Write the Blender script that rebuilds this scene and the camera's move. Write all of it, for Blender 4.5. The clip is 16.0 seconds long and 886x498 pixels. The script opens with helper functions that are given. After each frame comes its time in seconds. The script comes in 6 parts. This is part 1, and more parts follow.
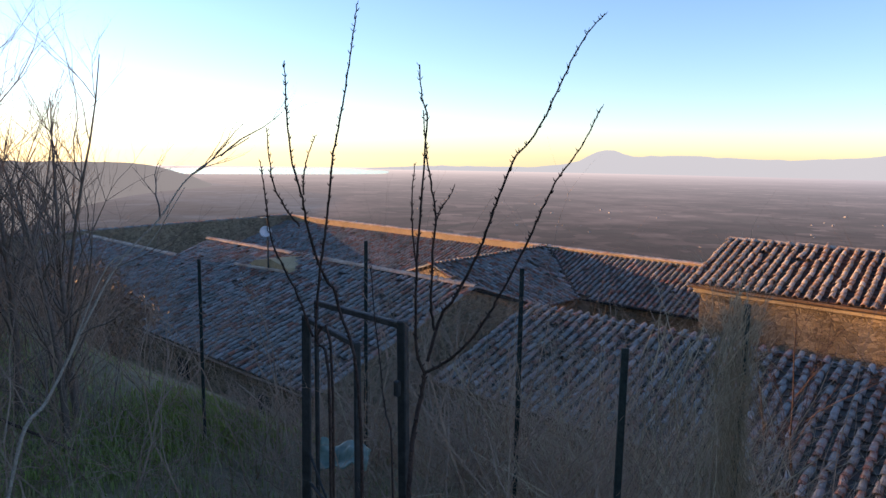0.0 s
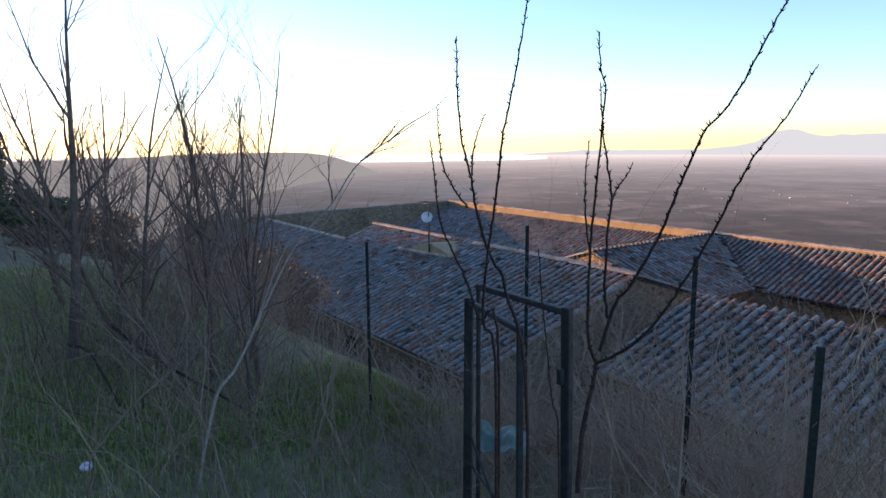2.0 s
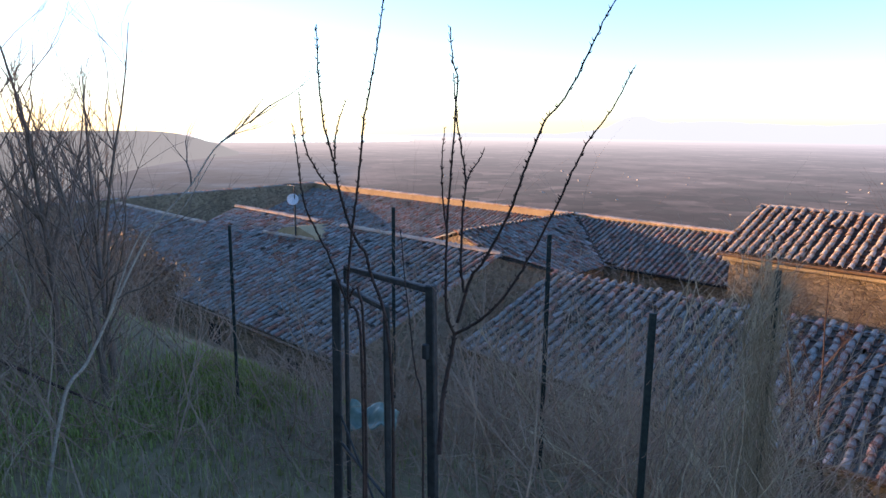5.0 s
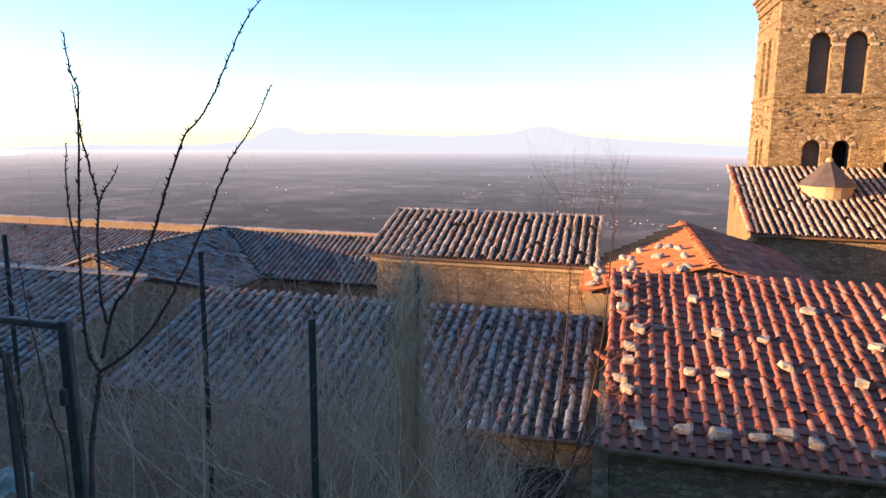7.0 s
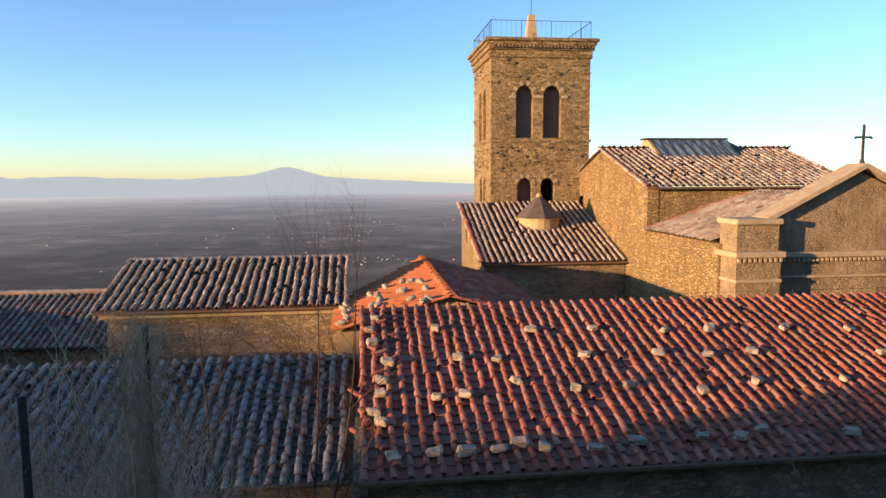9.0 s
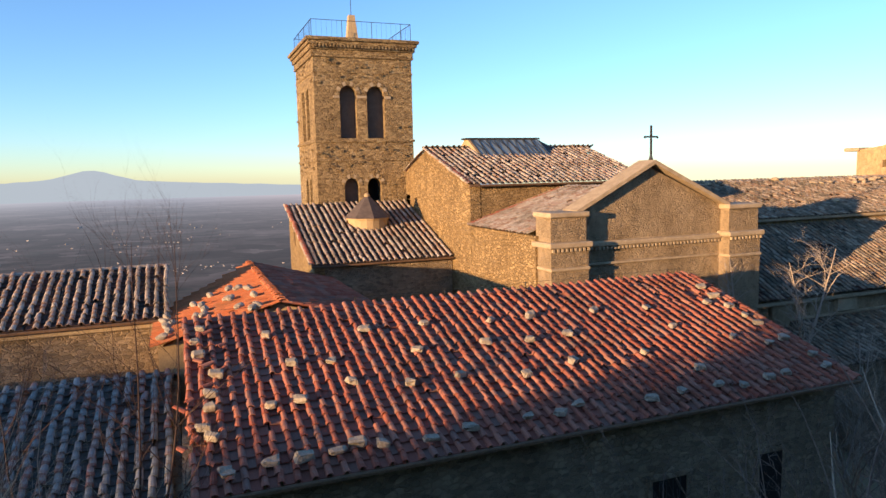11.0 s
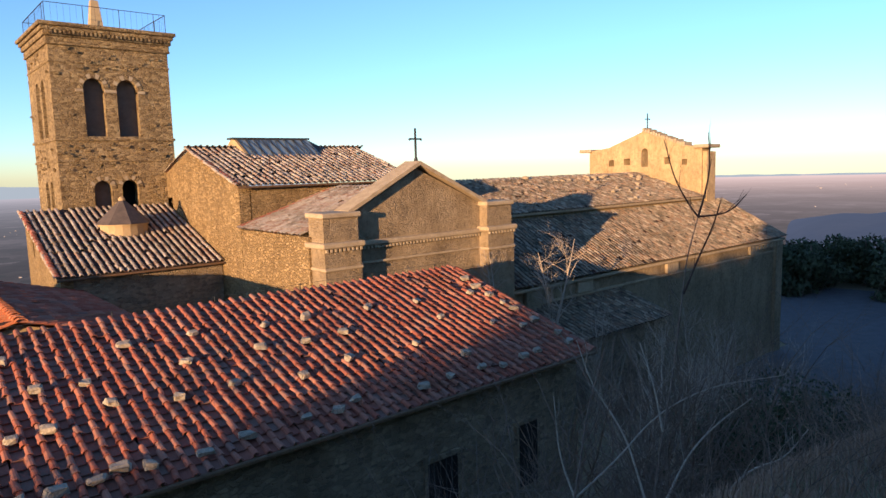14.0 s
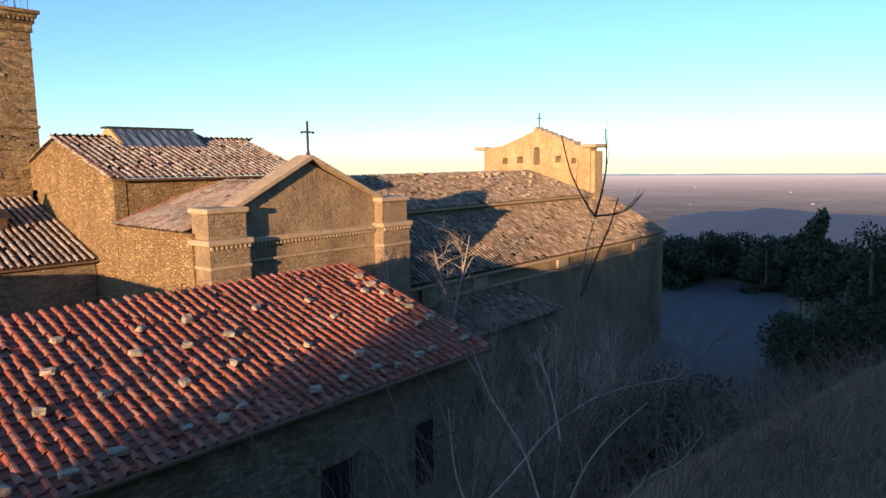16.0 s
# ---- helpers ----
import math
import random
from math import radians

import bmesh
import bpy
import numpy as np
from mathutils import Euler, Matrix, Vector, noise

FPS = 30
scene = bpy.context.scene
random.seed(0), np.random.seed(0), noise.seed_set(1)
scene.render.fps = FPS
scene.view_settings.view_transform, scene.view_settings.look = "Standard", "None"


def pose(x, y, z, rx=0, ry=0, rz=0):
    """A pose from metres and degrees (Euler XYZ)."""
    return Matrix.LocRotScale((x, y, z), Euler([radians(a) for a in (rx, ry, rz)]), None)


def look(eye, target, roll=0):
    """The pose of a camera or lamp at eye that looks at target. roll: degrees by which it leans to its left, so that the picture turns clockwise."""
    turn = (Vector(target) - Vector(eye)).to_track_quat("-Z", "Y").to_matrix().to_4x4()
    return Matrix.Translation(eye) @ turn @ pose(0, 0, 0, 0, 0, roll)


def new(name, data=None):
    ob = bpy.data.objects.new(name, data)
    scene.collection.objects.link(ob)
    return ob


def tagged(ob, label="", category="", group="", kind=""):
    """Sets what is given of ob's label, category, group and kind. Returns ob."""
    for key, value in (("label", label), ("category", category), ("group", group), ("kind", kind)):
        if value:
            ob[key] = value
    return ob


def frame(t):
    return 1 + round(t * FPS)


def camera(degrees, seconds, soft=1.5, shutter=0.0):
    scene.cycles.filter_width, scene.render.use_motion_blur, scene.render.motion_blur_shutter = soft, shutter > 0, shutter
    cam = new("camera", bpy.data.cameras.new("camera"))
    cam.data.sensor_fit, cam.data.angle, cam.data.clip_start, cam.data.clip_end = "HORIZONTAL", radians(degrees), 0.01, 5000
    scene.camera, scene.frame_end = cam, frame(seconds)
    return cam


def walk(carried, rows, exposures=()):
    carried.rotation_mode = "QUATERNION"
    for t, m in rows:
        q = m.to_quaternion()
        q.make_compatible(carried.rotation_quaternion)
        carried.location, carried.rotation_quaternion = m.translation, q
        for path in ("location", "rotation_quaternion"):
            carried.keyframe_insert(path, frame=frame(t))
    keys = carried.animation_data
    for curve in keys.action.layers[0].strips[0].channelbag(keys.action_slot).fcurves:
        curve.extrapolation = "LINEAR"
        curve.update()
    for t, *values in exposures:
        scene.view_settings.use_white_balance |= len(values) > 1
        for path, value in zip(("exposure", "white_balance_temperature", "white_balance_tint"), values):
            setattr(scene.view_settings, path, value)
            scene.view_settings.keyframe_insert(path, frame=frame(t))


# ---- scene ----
cam = camera(66.83, 16.0, 1.5)
PATH = [
    (0.0, -0.056, 0.230, -0.012, 82.05, -0.94, 41.60),
    (0.5, -0.056, 0.226, -0.010, 81.87, -0.85, 45.69),
    (1.0, -0.066, 0.227, -0.011, 81.57, -0.39, 49.14),
    (1.5, -0.086, 0.229, -0.016, 81.17, 0.16, 52.42),
    (2.0, -0.110, 0.246, -0.027, 80.79, 0.39, 54.92),
    (2.5, -0.094, 0.234, -0.017, 80.67, 0.70, 56.92),
    (3.0, -0.112, 0.250, -0.029, 80.51, 0.61, 57.74),
    (3.2, -0.107, 0.245, -0.027, 80.43, 0.59, 57.33),
    (5.3, -0.045, 0.209, -0.018, 79.17, -0.38, 39.19),
    (5.5, -0.043, 0.208, -0.017, 79.11, -0.15, 35.76),
    (6.0, -0.039, 0.201, -0.016, 79.20, -0.43, 28.25),
    (6.5, -0.023, 0.185, -0.008, 79.61, -0.53, 21.49),
    (7.0, -0.036, 0.193, -0.011, 80.50, -0.64, 14.53),
    (7.5, -0.024, 0.166, -0.000, 81.70, -0.46, 9.61),
    (8.0, -0.009, 0.136, 0.008, 83.02, -0.18, 4.54),
    (8.5, 0.024, 0.074, 0.031, 83.82, 0.17, -1.03),
    (9.0, 0.081, -0.013, 0.061, 83.98, 0.32, -6.86),
    (9.5, 0.071, -0.086, 0.073, 84.06, 0.70, -11.02),
    (9.7, 0.071, -0.092, 0.074, 84.13, 0.81, -12.51),
    (11.8, 0.107, -0.181, 0.113, 83.05, 1.43, -26.53),
    (12.0, 0.086, -0.225, 0.126, 82.89, 1.42, -27.80),
    (12.5, 0.054, -0.281, 0.152, 82.91, 1.67, -30.69),
    (13.0, 0.038, -0.341, 0.156, 83.07, 1.80, -33.77),
    (13.5, 0.048, -0.400, 0.149, 83.12, 2.07, -36.94),
    (14.0, 0.075, -0.423, 0.141, 83.20, 1.64, -40.41),
    (14.5, 0.074, -0.437, 0.135, 83.20, 1.25, -43.27),
    (15.0, 0.072, -0.445, 0.131, 82.99, 1.25, -45.37),
    (15.5, 0.080, -0.467, 0.128, 82.76, 1.01, -47.04),
    (16.0, 0.446, -0.125, 0.128, 82.67, 0.72, -49.17),
]
EXPO = [(0.0, 1.64, 7050, 30), (1.5, 1.78, 6980, 29), (3.2, 2.04, 6900, 28), (5.3, 2.2, 6700, 28), (7.0, 2.1, 6620, 26), (8.0, 1.74, 6640, 22), (9.0, 1.42, 6560, 17), (9.7, 1.38, 6440, 17), (16.0, 1.24, 6080, 19)]
walk(cam, [(t, pose(x, y, z, rx, ry, rz)) for t, x, y, z, rx, ry, rz in PATH], EXPO)

# ---------------------------------------------------------------- light
SUN_AZ, SUN_EL = -110.0, 6.0          # compass from +Y, clockwise; height
world = bpy.data.worlds.new("sky")
scene.world = world
world.use_nodes = True
wn = world.node_tree
sky = wn.nodes.new("ShaderNodeTexSky")
sky.sky_type, sky.sun_disc = "NISHITA", False
sky.sun_elevation, sky.sun_rotation = radians(SUN_EL), radians(SUN_AZ)
sky.altitude, sky.air_density, sky.dust_density, sky.ozone_density = 300, 0.85, 0.25, 3.0
wn.links.new(sky.outputs[0], wn.nodes["Background"].inputs[0])
wn.nodes["Background"].inputs[1].default_value = 0.15
sun = new("sun", bpy.data.lights.new("sun", "SUN"))
sun.data.energy, sun.data.angle, sun.data.color = 4.2, radians(0.53), (1.0, 0.62, 0.30)
sa, se = radians(SUN_AZ), radians(SUN_EL)
SUN_DIR = Vector((math.sin(sa) * math.cos(se), math.cos(sa) * math.cos(se), math.sin(se)))
sun.matrix_world = look(SUN_DIR * 100, (0, 0, 0))


# ---------------------------------------------------------------- materials
def mat(name):
    m = bpy.data.materials.new(name)
    m.use_nodes = True
    b = m.node_tree.nodes["Principled BSDF"]
    b.inputs["Specular IOR Level"].default_value = 0.25
    return m, m.node_tree, b


def node(nt, kind, **values):
    n = nt.nodes.new(kind)
    for k, v in values.items():
        if k == "sets":
            for i, w in v.items():
                n.inputs[i].default_value = w
    return n


def ramp(nt, src, stops):
    r = nt.nodes.new("ShaderNodeValToRGB")
    e = r.color_ramp.elements
    while len(e) < len(stops):
        e.new(0.5)
    for el, (p, c) in zip(e, stops):
        el.position, el.color = p, (*c, 1)
    nt.links.new(src, r.inputs[0])
    return r.outputs[0]


def mixc(nt, fac, a, b, how="MIX"):
    m = nt.nodes.new("ShaderNodeMix")
    m.data_type, m.blend_type = "RGBA", how
    for s, v in ((0, fac), (6, a), (7, b)):
        if isinstance(v, (int, float)):
            m.inputs[s].default_value = v
        elif isinstance(v, tuple):
            m.inputs[s].default_value = (*v, 1)
        else:
            nt.links.new(v, m.inputs[s])
    return m.outputs[2]


def noise_tex(nt, scale, detail=5.0, rough=0.6, coord="Object", stretch=None):
    tc = nt.nodes.new("ShaderNodeTexCoord")
    n = nt.nodes.new("ShaderNodeTexNoise")
    n.inputs["Scale"].default_value, n.inputs["Detail"].default_value, n.inputs["Roughness"].default_value = scale, detail, rough
    if stretch:
        mp = nt.nodes.new("ShaderNodeMapping")
        mp.inputs["Scale"].default_value = stretch
        nt.links.new(tc.outputs[coord], mp.inputs[0])
        nt.links.new(mp.outputs[0], n.inputs["Vector"])
    else:
        nt.links.new(tc.outputs[coord], n.inputs["Vector"])
    return n.outputs["Fac"]


def bump(nt, bsdf, height, strength=0.5, dist=0.02):
    b = nt.nodes.new("ShaderNodeBump")
    b.inputs["Strength"].default_value, b.inputs["Distance"].default_value = strength, dist
    nt.links.new(height, b.inputs["Height"])
    nt.links.new(b.outputs[0], bsdf.inputs["Normal"])


def grainy(name, dark, light, scale=6.0, rough=0.9, fine=40.0, relief=0.3):
    m, nt, b = mat(name)
    n = noise_tex(nt, scale)
    c = ramp(nt, n, [(0.3, dark), (0.7, light)])
    f = noise_tex(nt, fine, 3)
    c2 = mixc(nt, 0.35, c, ramp(nt, f, [(0.3, tuple(v * 0.55 for v in dark)), (0.75, tuple(min(1, v * 1.3) for v in light))]))
    nt.links.new(c2, b.inputs["Base Color"])
    b.inputs["Roughness"].default_value = rough
    bump(nt, b, f, relief, 0.02)
    return m


def tile_mat(name, stops, lichen, lichen_amount, moss=(0.05, 0.055, 0.03), random_from="island"):
    """Fired clay: every tile its own shade, with lichen and dark growth in patches."""
    m, nt, b = mat(name)
    if random_from == "island":
        g = nt.nodes.new("ShaderNodeNewGeometry")
        rnd = g.outputs["Random Per Island"]
    else:
        rnd = nt.nodes.new("ShaderNodeObjectInfo").outputs["Random"]
    c = ramp(nt, rnd, stops)
    big = noise_tex(nt, 0.7, 4)
    mid = noise_tex(nt, 5.0, 6, 0.7)
    fine = noise_tex(nt, 38.0, 4)
    c = mixc(nt, ramp(nt, mid, [(lichen_amount[0], (0, 0, 0)), (lichen_amount[1], (1, 1, 1))]), c, lichen)
    c = mixc(nt, ramp(nt, big, [(0.5, (0, 0, 0)), (0.75, (0.55, 0.55, 0.55))]), c, moss)
    c = mixc(nt, 0.3, c, ramp(nt, fine, [(0.35, (0.25, 0.25, 0.25)), (0.7, (1, 1, 1))]), "MULTIPLY")
    nt.links.new(c, b.inputs["Base Color"])
    b.inputs["Roughness"].default_value = 0.88
    bump(nt, b, fine, 0.35, 0.01)
    return m


def masonry(name, dark, light, mortar, size=2.6, relief=0.9, render=0.0, plaster=(0.42, 0.33, 0.2)):
    """Rubble stone in mortar, with patches of plaster left on it."""
    m, nt, b = mat(name)
    tc = nt.nodes.new("ShaderNodeTexCoord")
    mp = nt.nodes.new("ShaderNodeMapping")
    mp.inputs["Scale"].default_value = (size, size, size * 1.7)
    nt.links.new(tc.outputs["Object"], mp.inputs[0])
    wob = nt.nodes.new("ShaderNodeTexNoise")
    wob.inputs["Scale"].default_value = 1.5
    nt.links.new(mp.outputs[0], wob.inputs["Vector"])
    warped = mixc(nt, 0.6, mp.outputs[0], wob.outputs["Color"], "ADD")
    v = nt.nodes.new("ShaderNodeTexVoronoi")
    nt.links.new(warped, v.inputs["Vector"])
    v.inputs["Scale"].default_value = 1.0
    e = nt.nodes.new("ShaderNodeTexVoronoi")
    e.feature = "DISTANCE_TO_EDGE"
    e.inputs["Scale"].default_value = 1.0
    nt.links.new(warped, e.inputs["Vector"])
    sep = nt.nodes.new("ShaderNodeSeparateColor")
    nt.links.new(v.outputs["Color"], sep.inputs[0])
    stone = ramp(nt, sep.outputs[0], [(0.0, dark), (0.55, tuple((a + c) / 2 for a, c in zip(dark, light))), (1.0, light)])
    fine = noise_tex(nt, 30.0, 4)
    stone = mixc(nt, 0.35, stone, ramp(nt, fine, [(0.3, (0.4, 0.4, 0.4)), (0.7, (1, 1, 1))]), "MULTIPLY")
    joint = ramp(nt, e.outputs["Distance"], [(0.0, (0, 0, 0)), (0.1, (1, 1, 1))])
    c = mixc(nt, joint, mortar, stone)
    h = joint
    if render > 0:
        patch = ramp(nt, noise_tex(nt, 1.1, 8, 0.75), [(0.94 - render, (0, 0, 0)), (1.14 - render, (0.85, 0.85, 0.85))])
        worn = mixc(nt, 0.75, plaster, ramp(nt, noise_tex(nt, 4.0, 8, 0.8, stretch=(1, 1, 0.55)), [(0.34, (0.30, 0.28, 0.26)), (0.5, (0.85, 0.83, 0.8)), (0.66, (1.2, 1.17, 1.12))]), "MULTIPLY")
        c = mixc(nt, patch, c, worn)
        h = mixc(nt, patch, joint, noise_tex(nt, 4.0, 8, 0.8, stretch=(1, 1, 0.55)))
    stain = ramp(nt, noise_tex(nt, 0.9, 5, 0.6, stretch=(1, 1, 0.35)), [(0.35, (0.55, 0.52, 0.48)), (0.65, (1, 1, 1))])
    c = mixc(nt, 0.6, c, stain, "MULTIPLY")
    nt.links.new(c, b.inputs["Base Color"])
    b.inputs["Roughness"].default_value = 0.95
    hh = mixc(nt, 0.3, h, fine)
    bump(nt, b, hh, relief, 0.10)
    return m


M_RED = tile_mat("red_clay", [(0, (0.33, 0.10, 0.06)), (0.5, (0.41, 0.14, 0.085)), (0.85, (0.45, 0.20, 0.13)), (1, (0.29, 0.155, 0.115))], (0.28, 0.23, 0.18), (0.57, 0.78))
M_RED_ONE = tile_mat("red_clay_single", [(0, (0.33, 0.10, 0.06)), (0.5, (0.41, 0.14, 0.085)), (0.85, (0.45, 0.20, 0.13)), (1, (0.29, 0.155, 0.115))], (0.28, 0.23, 0.18), (0.57, 0.78), random_from="object")
M_RED_PAN = tile_mat("red_clay_pan", [(0, (0.34, 0.12, 0.08)), (0.5, (0.42, 0.16, 0.105)), (1, (0.32, 0.19, 0.14))], (0.30, 0.2, 0.14), (0.58, 0.8))
M_ORANGE = tile_mat("orange_clay", [(0, (0.60, 0.19, 0.07)), (1, (0.68, 0.25, 0.10))], (0.4, 0.3, 0.2), (0.7, 0.9))
M_ORANGE_PAN = tile_mat("orange_clay_pan", [(0, (0.48, 0.14, 0.055)), (1, (0.56, 0.19, 0.08))], (0.36, 0.26, 0.17), (0.66, 0.88))
M_GREY = tile_mat("lichen_clay", [(0, (0.17, 0.18, 0.165)), (0.4, (0.26, 0.275, 0.25)), (0.6, (0.20, 0.12, 0.09)), (0.82, (0.32, 0.13, 0.085)), (1, (0.40, 0.39, 0.36))], (0.33, 0.355, 0.325), (0.48, 0.66))
# grey pans: moss and dirt, plus the channels' shade put into the colour
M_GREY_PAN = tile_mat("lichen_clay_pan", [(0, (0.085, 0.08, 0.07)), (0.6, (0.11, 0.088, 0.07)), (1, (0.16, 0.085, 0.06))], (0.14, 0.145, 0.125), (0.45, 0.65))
# brown pans: the dark gaps between pale covers are put into the clay colour
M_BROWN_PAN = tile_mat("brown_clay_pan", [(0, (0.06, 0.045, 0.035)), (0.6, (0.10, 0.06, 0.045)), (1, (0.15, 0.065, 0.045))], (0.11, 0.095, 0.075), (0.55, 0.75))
GREY_STOPS = [(0, (0.17, 0.18, 0.165)), (0.4, (0.26, 0.275, 0.25)), (0.6, (0.20, 0.12, 0.09)), (0.82, (0.32, 0.13, 0.085)), (1, (0.40, 0.39, 0.36))]
M_GREY_ONE = tile_mat("lichen_clay_single", GREY_STOPS, (0.33, 0.355, 0.325), (0.48, 0.66), random_from="object")
BROWN_STOPS = [(0, (0.26, 0.19, 0.13)), (0.3, (0.44, 0.37, 0.28)), (0.62, (0.33, 0.19, 0.12)), (1, (0.60, 0.53, 0.42))]
M_BROWN_ONE = tile_mat("brown_clay_single", BROWN_STOPS, (0.45, 0.42, 0.36), (0.52, 0.68), random_from="object")
M_BROWN = tile_mat("brown_clay", BROWN_STOPS, (0.50, 0.45, 0.36), (0.46, 0.62))
M_DARKCLAY = grainy("dark_clay", (0.05, 0.04, 0.035), (0.10, 0.075, 0.06), 8.0)
# mortar tone, lightened further to put sun on the ridges into the colour
M_RIDGE = tile_mat("mortared_ridge", [(0, (0.44, 0.33, 0.24)), (0.5, (0.58, 0.46, 0.34)), (1, (0.48, 0.28, 0.18))], (0.6, 0.52, 0.4), (0.5, 0.68))
M_TOWER = masonry("tower_stone", (0.19, 0.13, 0.065), (0.54, 0.405, 0.205), (0.43, 0.32, 0.168), 4.6, 1.0, 0.4, (0.47, 0.35, 0.18))
M_CHURCH = masonry("church_stone", (0.29, 0.20, 0.092), (0.53, 0.375, 0.178), (0.43, 0.305, 0.143), 5.2, 1.0, 0.36, (0.50, 0.355, 0.165))
M_HOUSE = masonry("house_stone", (0.22, 0.17, 0.11), (0.46, 0.36, 0.23), (0.34, 0.27, 0.18), 4.6, 0.8, 0.35, (0.42, 0.33, 0.21))
M_PLASTER = grainy("ochre_plaster", (0.36, 0.26, 0.14), (0.5, 0.37, 0.2), 1.2, 0.95, 25, 0.25)
M_GREYSTONE = masonry("facade_stone", (0.26, 0.195, 0.115), (0.44, 0.345, 0.21), (0.36, 0.28, 0.175), 4.6, 0.8, 0.58, (0.41, 0.32, 0.195))
M_FRONT = masonry("pale_front_stone", (0.40, 0.29, 0.155), (0.57, 0.42, 0.225), (0.52, 0.38, 0.20), 3.0, 0.6, 0.6, (0.57, 0.42, 0.22))
M_PARAPET = grainy("stained_plaster", (0.20, 0.145, 0.085), (0.34, 0.25, 0.145), 0.9, 0.95, 14, 0.4)
M_TRIM = grainy("worn_limestone", (0.30, 0.235, 0.145), (0.50, 0.40, 0.255), 3.0, 0.9, 30, 0.4)
M_NAVE = tile_mat("nave_clay", [(0, (0.12, 0.095, 0.065)), (0.4, (0.26, 0.205, 0.135)), (0.7, (0.30, 0.19, 0.11)), (1, (0.50, 0.42, 0.29))], (0.36, 0.32, 0.24), (0.5, 0.66))
# near-black that stands in for unlit insides and eave shade
M_DARK = grainy("shade_black", (0.012, 0.011, 0.01), (0.03, 0.026, 0.022), 2.0)
M_METAL = grainy("dark_metal", (0.02, 0.025, 0.025), (0.06, 0.06, 0.055), 12.0, 0.6)
M_GROUND = grainy("hill_soil", (0.19, 0.145, 0.095), (0.23, 0.205, 0.105), 0.5, 1.0, 9.0, 1.0)


# ---------------------------------------------------------------- mesh helpers
def obj(name, verts, faces, material, parent=None, label="", smooth=False):
    me = bpy.data.meshes.new(name)
    me.from_pydata([tuple(v) for v in verts], [], faces)
    me.materials.append(material)
    if smooth:
        me.polygons.foreach_set("use_smooth", [True] * len(me.polygons))
    me.update()
    o = new(name, me)
    o.parent = parent
    if label:
        o["label"] = label
    return o


def part(name, bm, material, parent=None, label="", smooth=False):
    me = bpy.data.meshes.new(name)
    bm.to_mesh(me)
    bm.free()
    me.materials.append(material)
    if smooth:
        me.polygons.foreach_set("use_smooth", [True] * len(me.polygons))
    o = new(name, me)
    o.parent = parent
    if label:
        o["label"] = label
    return o


def thing(name, label, category, group="", kind="", at=(0, 0, 0)):
    o = new(name)
    o.location = at
    return tagged(o, label, category, group, kind)


def box_bm(bm, x0, x1, y0, y1, z0, z1, bev=0.0):
    r = bmesh.ops.create_cube(bm, size=1.0, matrix=Matrix.Translation(((x0 + x1) / 2, (y0 + y1) / 2, (z0 + z1) / 2)) @ Matrix.Diagonal((x1 - x0, y1 - y0, z1 - z0, 1)))
    if bev:
        es = {e for v in r["verts"] for e in v.link_edges}
        bmesh.ops.bevel(bm, geom=list(es), offset=bev, segments=1, affect="EDGES")


def box(name, x0, x1, y0, y1, z0, z1, material, parent=None, label="", bev=0.0):
    bm = bmesh.new()
    box_bm(bm, x0, x1, y0, y1, z0, z1, bev)
    return part(name, bm, material, parent, label)


def prism(name, outline, axis, a, b, material, parent=None, label=""):
    """Extrude a closed outline. axis 'x': outline is (y, z); axis 'y': outline is (x, z); axis 'z': outline is (x, y)."""
    def put(p, w):
        return {"x": (w, p[0], p[1]), "y": (p[0], w, p[1]), "z": (p[0], p[1], w)}[axis]
    n = len(outline)
    bm = bmesh.new()
    va = [bm.verts.new(put(p, a)) for p in outline]
    vb = [bm.verts.new(put(p, b)) for p in outline]
    bm.faces.new(va), bm.faces.new(vb)
    for i in range(n):
        bm.faces.new((va[i], va[(i + 1) % n], vb[(i + 1) % n], vb[i]))
    bmesh.ops.recalc_face_normals(bm, faces=bm.faces)
    return part(name, bm, material, parent, label)


def tile_shape(width, length, rise, segs=5, taper=0.8):
    """One barrel tile, its low end at y=0, going up to y=length; x across, z out of the roof."""
    vs, fs = [], []
    for j, (y, k, lift) in enumerate(((0, 1.0, 0.018), (length, taper, 0.0))):
        for r in (1.0, 0.82):
            for i in range(segs + 1):
                a = math.pi * i / segs
                vs.append((-math.cos(a) * width / 2 * k * r, y, math.sin(a) * rise * k * r + lift))
    n = segs + 1
    for i in range(segs):
        fs.append((i, i + 1, 2 * n + i + 1, 2 * n + i))
        fs.append((i + 1, i, n + i, n + i + 1))
    return vs, fs


def roof_frame(o, u, d):
    """Pose of a roof slope: x along the eave, y up the slope, z out. o: low corner, u: along, d: up the slope."""
    u, d = Vector(u).normalized(), Vector(d).normalized()
    n = u.cross(d)
    return Matrix.Translation(o) @ Matrix((u, d, n)).transposed().to_4x4()


